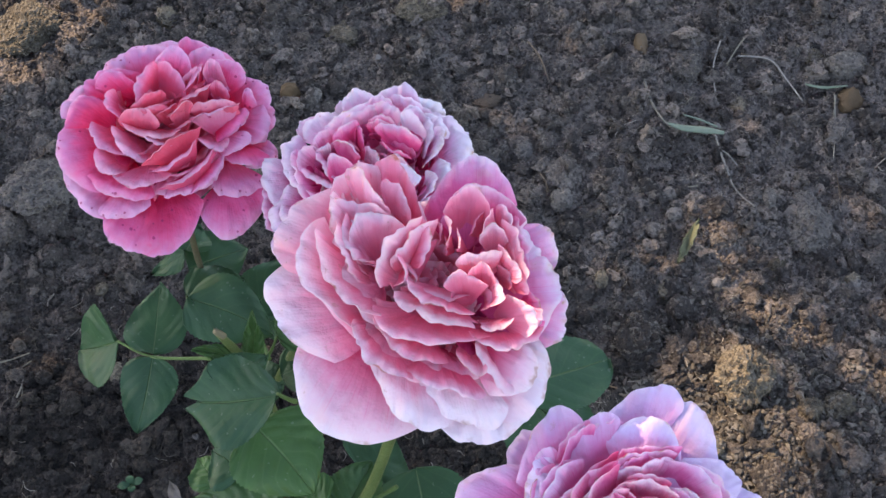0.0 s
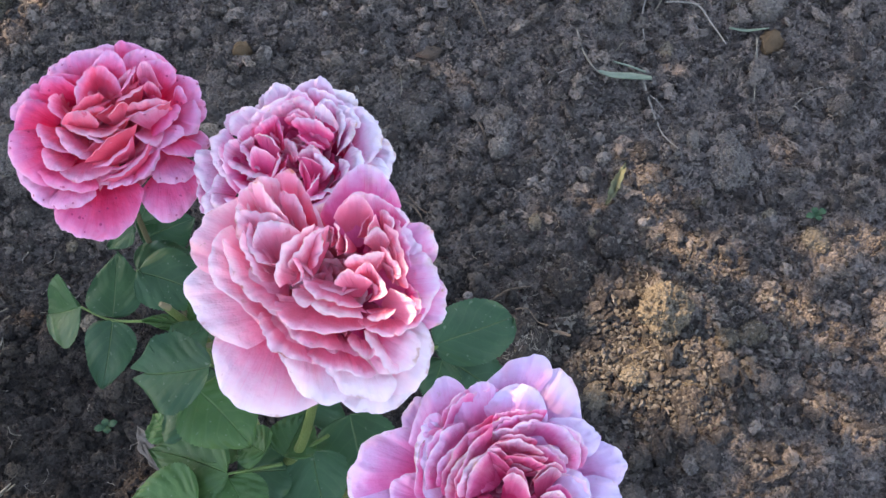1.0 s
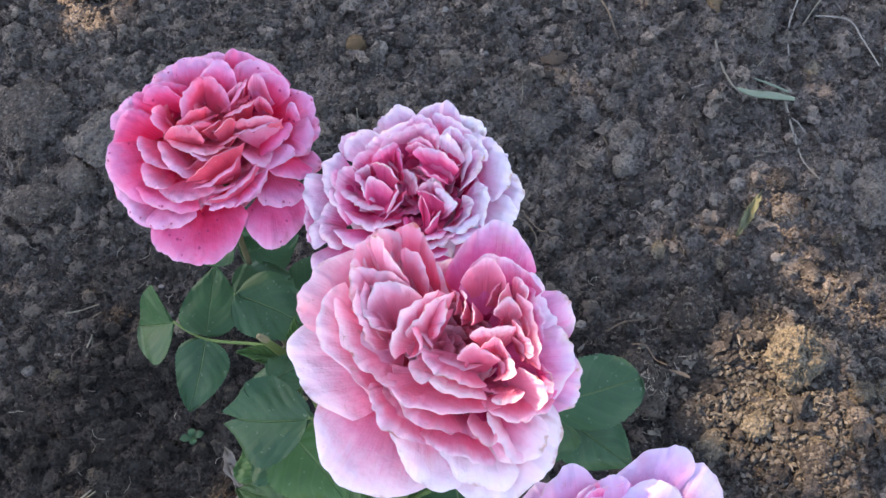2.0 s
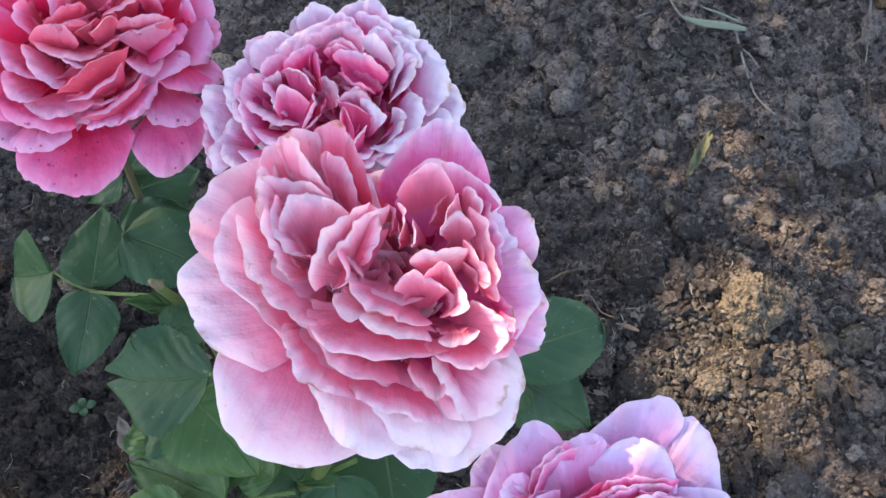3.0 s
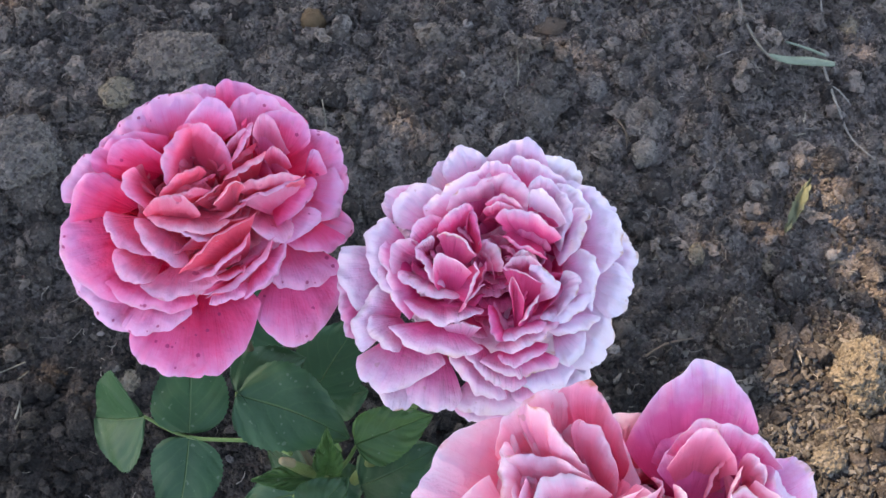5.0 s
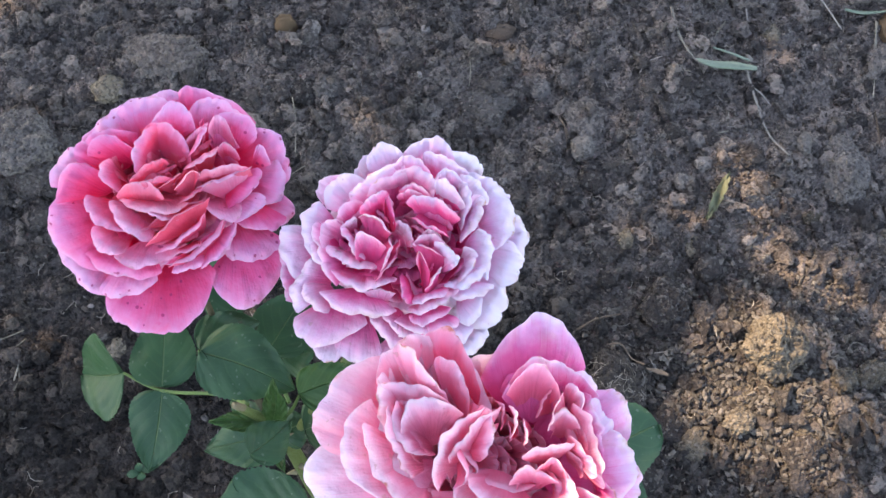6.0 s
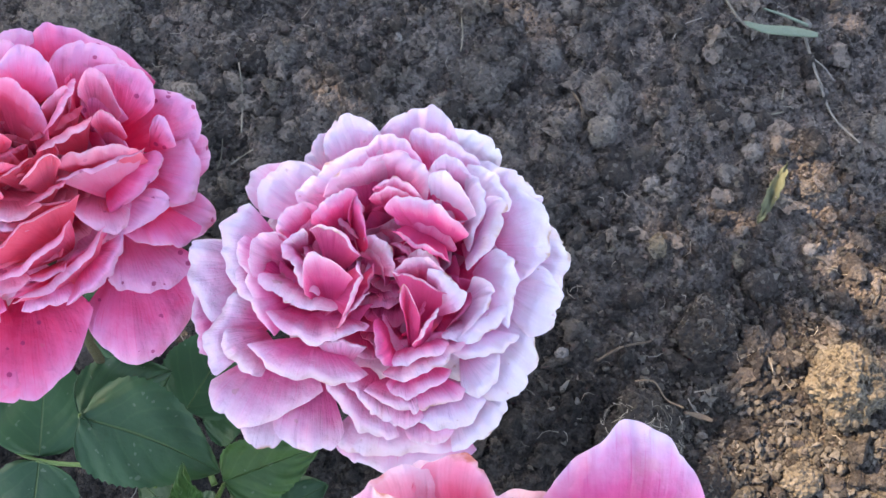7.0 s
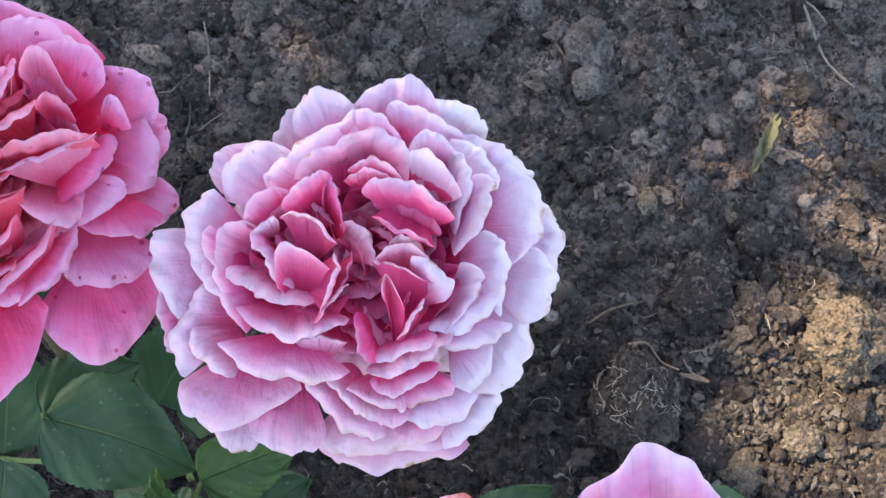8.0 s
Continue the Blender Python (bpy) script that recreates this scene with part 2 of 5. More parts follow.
SOIL = rough_material("soil", [(0.30, (0.063, 0.051, 0.044)), (0.52, (0.118, 0.096, 0.080)), (0.74, (0.236, 0.190, 0.154))], 42, 0.95, 0.002, speck=(0.236, 0.193, 0.155), darkened=True)
CRUMB = rough_material("soil_crumb", [(0.15, (0.065, 0.053, 0.046)), (0.50, (0.121, 0.099, 0.082)), (0.80, (0.246, 0.198, 0.162)), (1.0, (0.284, 0.228, 0.183))], 150, 0.96, 0.0022, True, 0.95, darkened=True)
CLOD = rough_material("clod", [(0.25, (0.060, 0.049, 0.041)), (0.55, (0.127, 0.104, 0.087)), (0.85, (0.229, 0.189, 0.154))], 70, 0.96, 0.002, False, 0.35, speck=(0.212, 0.173, 0.134), darkened=True, grains=True)
CLOD_DARK = rough_material("clod_dark", [(0.3, (0.038, 0.031, 0.026)), (0.8, (0.081, 0.064, 0.053))], 70, 0.97, 0.0015, grains=True)
CLOD_GREY = rough_material("clod_grey", [(0.25, (0.091, 0.078, 0.067)), (0.75, (0.213, 0.184, 0.160))], 60, 0.95, 0.002, speck=(0.213, 0.184, 0.162), grains=True)
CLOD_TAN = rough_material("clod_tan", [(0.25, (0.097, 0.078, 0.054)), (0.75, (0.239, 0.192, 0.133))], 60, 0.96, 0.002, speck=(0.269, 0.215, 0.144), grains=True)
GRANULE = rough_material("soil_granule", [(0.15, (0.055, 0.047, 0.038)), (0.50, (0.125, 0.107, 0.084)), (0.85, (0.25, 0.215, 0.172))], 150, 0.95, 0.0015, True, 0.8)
PEBBLE = rough_material("pebble", [(0.2, (0.111, 0.095, 0.079)), (0.6, (0.205, 0.173, 0.146)), (0.9, (0.336, 0.289, 0.246))], 80, 0.9, 0.0010, False, 0.6, grains=True)
ORANGE = rough_material("pebble_ochre", [(0.2, (0.093, 0.058, 0.028)), (0.8, (0.163, 0.109, 0.062))], 80, 0.8, 0.0006)
STRAW = rough_material("straw", [(0.2, (0.136, 0.116, 0.080)), (0.8, (0.272, 0.240, 0.184))], 120, 0.8, 0.0003)
ROOT = rough_material("root_pale", [(0.2, (0.158, 0.137, 0.108)), (0.8, (0.302, 0.266, 0.223))], 150, 0.8, 0.0002)
CHAFF = rough_material("chaff", [(0.2, (0.10, 0.08, 0.06)), (0.8, (0.34, 0.29, 0.23))], 120, 0.85, 0.0002, True, 0.8)
TWIG = rough_material("twig_brown", [(0.2, (0.07, 0.05, 0.035)), (0.8, (0.18, 0.13, 0.09))], 150, 0.85, 0.0004)
BLADE = rough_material("grass_blade", [(0.2, (0.105, 0.143, 0.087)), (0.8, (0.205, 0.236, 0.167))], 100, 0.6, 0.0002)
DRYLEAF = rough_material("dry_leaf", [(0.2, (0.075, 0.08, 0.038)), (0.8, (0.155, 0.155, 0.085))], 150, 0.7, 0.0004)
WITHERED = rough_material("withered", [(0.2, (0.12, 0.09, 0.075)), (0.8, (0.28, 0.235, 0.20))], 120, 0.85, 0.0006)
CANE = rough_material("cane_green", [(0.2, (0.075, 0.110, 0.034)), (0.8, (0.14, 0.185, 0.062))], 80, 0.5, 0.0003)
CANE_OLD = rough_material("cane_brown", [(0.2, (0.07, 0.065, 0.035)), (0.8, (0.14, 0.12, 0.06))], 80, 0.7, 0.0005)
CUT = rough_material("cut_pith", [(0.2, (0.13, 0.115, 0.06)), (0.8, (0.23, 0.20, 0.115))], 200, 0.7, 0.0003)
SEPAL = rough_material("sepal", [(0.2, (0.06, 0.11, 0.03)), (0.8, (0.13, 0.20, 0.06))], 80, 0.55, 0.0003)
BARK = rough_material("bark", [(0.2, (0.06, 0.045, 0.035)), (0.8, (0.16, 0.12, 0.09))], 12, 0.9, 0.006)
CORE = rough_material("bloom_core", [(0.2, (0.20, 0.012, 0.05)), (0.8, (0.36, 0.035, 0.11))], 80, 0.7, 0.0003)


# ---- mesh helpers ----
def mesh_object(name, verts, faces, mat, parent=None, uv=None, smooth=True, label=""):
    me = bpy.data.meshes.new(name)
    me.from_pydata([tuple(v) for v in verts], [], [tuple(f) for f in faces])
    if uv is not None:
        layer = me.uv_layers.new(name="UVMap")
        index = np.zeros(len(me.loops), dtype=np.int32)
        me.loops.foreach_get("vertex_index", index)
        layer.data.foreach_set("uv", np.asarray(uv, dtype=np.float32)[index].ravel())
    if smooth:
        me.polygons.foreach_set("use_smooth", [True] * len(me.polygons))
    me.materials.append(mat)
    ob = new(name, me)
    if parent:
        ob.parent = parent
    if label:
        tagged(ob, label)
    return ob


def shell(grid, thick, uv):
    """A closed thin body over a grid of points (rows, columns, 3)."""
    n, k = grid.shape[:2]
    du, dv = np.gradient(grid, axis=1), np.gradient(grid, axis=0)
    normal = np.cross(du, dv)
    normal /= np.linalg.norm(normal, axis=2, keepdims=True) + 1e-12
    low = grid - normal * thick[:, :, None]
    verts = np.concatenate([grid.reshape(-1, 3), low.reshape(-1, 3)])
    m, faces = n * k, []
    at = lambda i, j: i * k + j
    for i in range(n - 1):
        for j in range(k - 1):
            a, b, c, d = at(i, j), at(i, j + 1), at(i + 1, j + 1), at(i + 1, j)
            faces += [(a, b, c, d), (m + d, m + c, m + b, m + a)]
    ring = [at(0, j) for j in range(k)] + [at(i, k - 1) for i in range(1, n)] + [at(n - 1, j) for j in range(k - 2, -1, -1)] + [at(i, 0) for i in range(n - 2, 0, -1)]
    # the cut edge has points of its own, so that the faces stay evenly shaded up to it
    flat, base = uv.reshape(-1, 2), 2 * m
    verts = np.concatenate([verts, verts[ring], verts[[m + a for a in ring]]])
    n = len(ring)
    for i in range(n):
        j = (i + 1) % n
        faces.append((base + j, base + i, base + n + i, base + n + j))
    return verts, faces, np.concatenate([flat, flat, flat[ring], flat[ring]])


def tube(points, radii, sides=8, flat=1.0):
    """A tapered round body along points, smoothed by a spline."""
    p = np.array(points, dtype=float)
    steps = max(6, 5 * len(p))
    s = np.linspace(0, len(p) - 1, steps)
    r = np.interp(s, np.linspace(0, len(p) - 1, len(radii)), radii)
    line = []
    for v in s:
        i = min(int(v), len(p) - 2)
        f = v - i
        a, b, c, d = p[max(i - 1, 0)], p[i], p[i + 1], p[min(i + 2, len(p) - 1)]
        line.append(0.5 * (2 * b + (c - a) * f + (2 * a - 5 * b + 4 * c - d) * f * f + (3 * b - a - 3 * c + d) * f ** 3))
    line = np.array(line)
    way = np.gradient(line, axis=0)
    way /= np.linalg.norm(way, axis=1, keepdims=True)
    side = np.cross(way, (0.03, 0.02, 1.0))
    side /= np.linalg.norm(side, axis=1, keepdims=True) + 1e-9
    top = np.cross(side, way)
    a = np.linspace(0, 2 * math.pi, sides, endpoint=False)
    verts = (line[:, None] + r[:, None, None] * (np.cos(a)[None, :, None] * side[:, None] + flat * np.sin(a)[None, :, None] * top[:, None])).reshape(-1, 3)
    faces = [(i * sides + j, i * sides + (j + 1) % sides, (i + 1) * sides + (j + 1) % sides, (i + 1) * sides + j) for i in range(steps - 1) for j in range(sides)]
    faces += [tuple(range(sides))[::-1], tuple((steps - 1) * sides + j for j in range(sides))]
    return verts, faces


def lump(seed, detail=3, rough=0.35, squash=(1, 1, 0.75)):
    """A rough stone or clod of about unit radius."""
    bm = bmesh.new()
    bmesh.ops.create_icosphere(bm, subdivisions=detail, radius=1)
    shift = Vector((seed * 7.3, seed * 3.1, seed * 5.7))
    for v in bm.verts:
        d = v.co.normalized()
        k = 1 + rough * (noise.noise(d * 1.1 + shift) * 1.1 + noise.noise(d * 2.7 + shift) * 0.55 + noise.noise(d * 6 + shift) * 0.28)
        v.co = Vector((d.x * squash[0], d.y * squash[1], d.z * squash[2])) * k
    verts = np.array([v.co[:] for v in bm.verts])
    faces = np.array([[v.index for v in f.verts] for f in bm.faces])
    bm.free()
    return verts, faces


# ---- soil ----
def soil_height(x, y):
    p = Vector((x, y, 0))
    h = 0.010 * noise.noise(p * 7) + 0.007 * noise.noise(p * 19 + Vector((3, 1, 0)))
    h += 0.0060 * noise.noise(p * 55) + 0.0042 * abs(noise.noise(p * 120 + Vector((0, 7, 0)))) + 0.0022 * noise.noise(p * 230)
    return h - 0.002


def soil_axis(lo, hi, step):
    core = np.arange(lo, hi, step)
    far = np.cumsum(0.02 * 1.35 ** np.arange(26))
    return np.concatenate([lo - far[::-1], core, hi + far])


gx, gy = soil_axis(-0.66, 0.50, 0.0028), soil_axis(-0.52, 0.38, 0.0028)
ground_verts = [(x, y, soil_height(x, y)) for y in gy for x in gx]
k = len(gx)
ground_faces = [(j * k + i, j * k + i + 1, (j + 1) * k + i + 1, (j + 1) * k + i) for j in range(len(gy) - 1) for i in range(k - 1)]
ground = mesh_object("ground", ground_verts, ground_faces, SOIL)
tagged(ground, "dark brown crumbly garden soil", "soil", kind="structure")


rng = np.random.default_rng(4)


def crumbs(name, count, small, large, protos, mat, label, power=2.2, seed=1, sink=0.25, heap=None):
    """Many loose crumbs of soil in one body."""
    r = np.random.default_rng(seed)
    shapes = [lump(seed * 20 + i, protos, 0.95, (1, 0.8, 0.7)) for i in range(10)]
    vs, fs, base = [], [], 0
    for i in range(count):
        x, y = r.uniform(-0.62, 0.46), r.uniform(-0.48, 0.36)
        if heap:
            x, y = r.normal(heap[0], heap[2]), r.normal(heap[1], heap[3])
        size = small + (large - small) * r.random() ** power
        v, f = shapes[r.integers(10)]
        a, b = r.uniform(0, 6.28), r.uniform(-0.9, 0.9)
        ca, sa, cb, sb = math.cos(a), math.sin(a), math.cos(b), math.sin(b)
        rot = np.array([[ca, -sa, 0], [sa, ca, 0], [0, 0, 1]]) @ np.array([[1, 0, 0], [0, cb, -sb], [0, sb, cb]])
        w = (v * (r.uniform(0.75, 1.25), r.uniform(0.75, 1.25), r.uniform(0.7, 1.1)) * size) @ rot.T
        vs.append(w + (x, y, soil_height(x, y) + size * (0.55 - sink)))
        fs.append(f + base)
        base += len(v)
    ob = mesh_object(name, np.concatenate(vs), np.concatenate(fs).tolist(), mat, smooth=False)
    return tagged(ob, label, "soil", kind="stuff")


crumbs("soil_crumbs", 14000, 0.0014, 0.0085, 2, CRUMB, "loose brown and grey crumbs of garden soil", 3.4, 1)
crumbs("soil_grit", 36000, 0.0008, 0.0026, 1, CRUMB, "fine pale grit strewn over the soil", 1.5, 2)
crumbs("soil_granules", 7000, 0.0007, 0.0031, 1, GRANULE, "loose sandy granules of dry soil", 2.2, 3, -0.05, (0.115, -0.200, 0.062, 0.050))


def fibres(count):
    """Fine dry root fibres and chaff strewn over the soil, in one body."""
    r = np.random.default_rng(8)
    vs, fs, base = [], [], 0
    for i in range(count):
        x, y, a, n = r.uniform(-0.6, 0.45), r.uniform(-0.46, 0.35), r.uniform(0, 6.28), r.uniform(0.004, 0.016) * r.uniform(0.5, 1)
        bend = r.uniform(-0.35, 0.35) * n
        way, side = np.array((math.cos(a), math.sin(a))), np.array((-math.sin(a), math.cos(a)))
        line = [(*(np.array((x, y)) + way * n * f + side * bend * 4 * f * (1 - f)), 0) for f in (0, 0.35, 0.7, 1)]
        line = [(p[0], p[1], soil_height(p[0], p[1]) + 0.0028 + 0.0015 * math.sin(i + 3 * k)) for k, p in enumerate(line)]
        thin = r.uniform(0.00016, 0.00042)
        for k, p in enumerate(line):
            for c in range(3):
                t = c * 2.094
                vs.append((p[0] + side[0] * thin * math.cos(t), p[1] + side[1] * thin * math.cos(t), p[2] + thin * math.sin(t)))
        for k in range(3):
            for c in range(3):
                p, q = base + 3 * k + c, base + 3 * k + (c + 1) % 3
                fs.append((p, q, q + 3, p + 3))
        base += 12
    return tagged(mesh_object("soil_fibres", vs, fs, CHAFF), "fine dry root fibres strewn over soil", "fibres", kind="stuff")


fibres(2600)


# ---- rose bush ----
bush = new("rose_bush")
bush.location = (-0.21, -0.26, 0)
tagged(bush, "rose bush with four pink double blooms in bare soil", "rose bush")
BASE = np.array((-0.21, -0.26, 0.0))
petal_count = [0]


def bloom(centre, right, facing, kind):
    """The core of one flower; its petals are added to it in millimetres: right, up and towards the facing."""
    z = Vector(facing).normalized()
    x = (Vector(right) - z * Vector(right).dot(z)).normalized()
    y = z.cross(x)
    n, sides, verts, faces = 9, 24, [], []
    for i in range(n):
        s = i / (n - 1)
        r, h = 0.031 * math.sin(math.pi * (0.08 + 0.62 * s)), -0.064 + 0.028 * s
        verts += [(r * math.cos(j * 2 * math.pi / sides), r * math.sin(j * 2 * math.pi / sides), h) for j in range(sides)]
    faces = [(i * sides + j, i * sides + (j + 1) % sides, (i + 1) * sides + (j + 1) % sides, (i + 1) * sides + j) for i in range(n - 1) for j in range(sides)]
    verts.append((0, 0, -0.040))
    faces += [((n - 1) * sides + j, (n - 1) * sides + (j + 1) % sides, n * sides) for j in range(sides)]
    faces.append(tuple(range(sides))[::-1])
    ob = mesh_object("bloom", verts, faces, CORE, bush)
    ob.matrix_basis = Matrix.Translation(Vector(centre) - bush.location) @ Matrix((x, y, z)).transposed().to_4x4()
    # the crowded small petals in the heart of the flower
    for k in range(44):
        r = 5 + 0.62 * k
        if k % 4 == 0:
            one_petal((ob, kind), 36 + k % 3, k * 8.18 + 7, 27, 0, 5, 0, -27 - k % 5, 22, 0, 9, 1.0)
        one_petal((ob, kind), r, k * 137.5 % 360, 13 + 0.18 * k, (k * 53) % 50 - 25, 2.5, 0.0, -16 - 0.13 * k - (k * 7 % 5) * 0.6, 9, 0, 14, 0.2, True)
    # a low ring of broad petals that closes the bloom from below
    for k in range(10):
        if kind != "a" or not 1 <= k <= 4:
            one_petal((ob, kind), 40 + k % 3, k * 36 + 11, 30, 0, 6, 0, -38 - k % 4, 24, 0, 7, 1.0)
    return ob, kind


def petal(rose, r, az, width, turn, bow, sway, rise, reach, skew, drop, curl=None):
    """One petal, and where the bloom is crowded a deeper one before it."""
    one_petal(rose, r, az, width, turn, bow, sway, rise, reach, skew, drop, curl)
    if rise > -9 and width > 7:
        rg = np.random.default_rng(5000 + petal_count[0])
        en = np.array((math.cos(radians(az + turn)), math.sin(radians(az + turn))))
        et = np.array((-en[1], en[0]))
        extra = [(-rg.uniform(2.5, 4.5), rg.uniform(7, 10))] + ([(rg.uniform(1.6, 2.8), 1.3)] if rose[1] == "d" else [])
        for shift, low in extra:
            p = r * np.array((math.cos(radians(az)), math.sin(radians(az)))) + shift * en + rg.uniform(-0.12, 0.12) * width * et
            one_petal(rose, np.hypot(*p), math.degrees(math.atan2(p[1], p[0])), width * rg.uniform(0.8, 1.0), az + turn + rg.uniform(-12, 12) - math.degrees(math.atan2(p[1], p[0])),
                      bow * rg.uniform(0.8, 1.1), sway, rise - low, max(3, reach + shift), skew, max(6, drop - low), curl, shift < 0)


def one_petal(rose, r, az, width, turn, bow, sway, rise, reach, skew, drop, curl, filler=False):
    """A petal by its rim's middle at (r, az), the rim's width, turn and bow, its height, and the way down to its root."""
    ob, kind = rose
    petal_count[0] += 1
    rg = np.random.default_rng(petal_count[0])
    az, turn, skew = radians(az), radians(turn), radians(skew)
    outer = rise < -9 and r > 30
    NU, NV = (43, 14) if width > 14 else (25, 11)
    q, s = np.meshgrid(np.linspace(-1, 1, NU), np.linspace(0, 1, NV) ** 0.85)
    en = np.array((math.cos(az + turn), math.sin(az + turn)))
    et = np.array((-en[1], en[0]))
    mid = r * np.array((math.cos(az), math.sin(az)))
    root = mid + reach * np.array((-math.cos(az + skew), -math.sin(az + skew)))
    # ruffled rim with small notches
    wave = sum(a * np.sin(f * q * math.pi + p) for a, f, p in zip((0.75, 0.65, 0.45, 0.20, 0.06), (1.2, 2.3, 4.1, 7.3, 11.9), rg.uniform(0, 6.28, 5)))
    wave = wave - 0.5 * np.abs(np.sin(q * rg.uniform(3, 6) + rg.uniform(0, 6))) ** 6
    lift = sum(a * np.sin(f * q * math.pi + p) for a, f, p in zip((1.0, 0.9, 0.60, 0.22), (1.0, 2.1, 3.7, 6.9), rg.uniform(0, 6.28, 4)))
    amount = min(1.0, width / 26) * ({"c": 0.62, "d": 0.70}.get(kind, 0.85))
    rim = mid + (q * width / 2)[..., None] * et - (q ** 2)[..., None] * (bow * en + sway * et) + (wave * amount * 0.9)[..., None] * en
    s = s * (1 - 0.24 * np.abs(q) ** 4)
    side = 0.14 + 0.86 * np.sin(s * math.pi / 2) ** 0.8
    # the inner petals stand up like the wall of a cup, and their rims roll outwards
    roll = 0.0 if outer else rg.uniform(1.8, 4.2) * min(1.0, width / 18) * {"a": 0.75, "d": 0.35}.get(kind, 1.0)
    over = np.clip((s - 0.62) / 0.38, 0, 1)
    out = 1 - (1 - s) ** (1.1 if outer else 1.7)
    axis = root * (1 - out)[..., None] + mid * out[..., None] - (roll * out * (1 - over ** 1.4))[..., None] * en
    plan = axis + ((rim - mid) @ et * side * (1.24 if outer else 1.14))[..., None] * et + ((rim - mid) @ en * s ** 1.3)[..., None] * en
    full = np.sin(s * math.pi) * (1 - q ** 2 * 0.6)
    h = rise - (drop if outer else 1.12 * drop) * (1 - s) ** (1.8 if outer else 1.25)
    if curl is None:
        curl = rg.uniform(0.9, 3.8) if outer else rg.uniform(0.2, 2.8)
    h = h + (1.8 if outer else 0.5) * full * amount - curl * np.clip((s - 0.68) / 0.32, 0, 1) ** 2
    h = h + (-0.09 if outer else rg.uniform(-0.12, 0.20)) * width * q ** 2 * s + lift * amount * s ** 3 * (1.8 if outer else 1.15)
    h = h + 0.12 * amount * np.sin(q * rg.uniform(9, 15) + s * 2 + rg.uniform(0, 6)) * s ** 1.5 + 0.05 * amount * np.sin(q * rg.uniform(22, 30) + rg.uniform(0, 6)) * s ** 2
    # soft crumpling, and a nick or two in the rim
    a = rg.uniform(0, 6.28, 6)
    px, py = plan[..., 0], plan[..., 1]
    h = h + s * (0.85 * np.sin(px * 0.42 + a[0]) * np.cos(py * 0.37 + a[1]) + 0.50 * np.sin(px * 0.9 + py * 0.4 + a[2]) * np.cos(py * 0.8 - px * 0.3 + a[3]))
    for nick in rg.uniform(-0.8, 0.8, 2 if outer else 1):
        cut = np.exp(-((q - nick) / rg.uniform(0.03, 0.07)) ** 2) * np.clip((s - 0.8) / 0.2, 0, 1) * rg.uniform(0.3, 1.5) * amount
        plan = plan - cut[..., None] * en
    grid = np.concatenate([plan, h[..., None]], axis=2) * 0.001
    if np.cross(grid[NV // 2, -1] - grid[NV // 2, 0], grid[-1, NU // 2] - grid[0, NU // 2])[2] < 0:
        grid, q = grid[:, ::-1], q[:, ::-1]
    thick = 0.00036 - 0.00026 * s
    verts, faces, uv = shell(grid, thick, np.stack([q * 0.5 + 0.5, s * (0.8 if filler else 1.0)], axis=2))
    palette_index = 0 if outer else 2 if rise > -3.5 or filler else 1
    if kind == "b" and mid[0] > 14 and r > 21 and not filler:
        palette_index = 3                                          # right side whitened in the colour to stand for stronger skylight there
    if kind == "b" and outer and mid[1] < -28 and mid[0] < 14:
        palette_index = 1                                          # lowest ones take the deeper inner pink, which paints in their shaded side
    tone = "d" if kind == "a" and palette_index < 2 and mid[0] > 12 and mid[1] > -30 else kind    # one side of the salmon bloom takes the lilac tones
    if tone == "d" and kind == "a":
        palette_index = 1
    if kind == "a" and not filler and mid[1] > 40 and mid[0] > 12:
        tone, palette_index = "d", 1
    elif kind == "a" and not filler and palette_index < 2 and mid[1] > 12 and mid[0] < 15:
        tone, palette_index = "a", 3                               # the upper side gets a separate coral pink
    if kind == "d" and outer and mid[0] > -12 and mid[1] > -30:
        palette_index = 3                                          # upper right petals painted paler in place of the brighter skylight on them
    return mesh_object("petal", verts, faces, PETALS[tone][palette_index], ob, uv)


def rose_leaf(points, label):
    """The stalk of one leaf, which carries its leaflets."""
    verts, faces = tube(np.array(points) - BASE, (0.0013, 0.0010, 0.0008), 7)
    return mesh_object("leaf", verts, faces, SEPAL, bush, label=label)


leaf_count = [0]


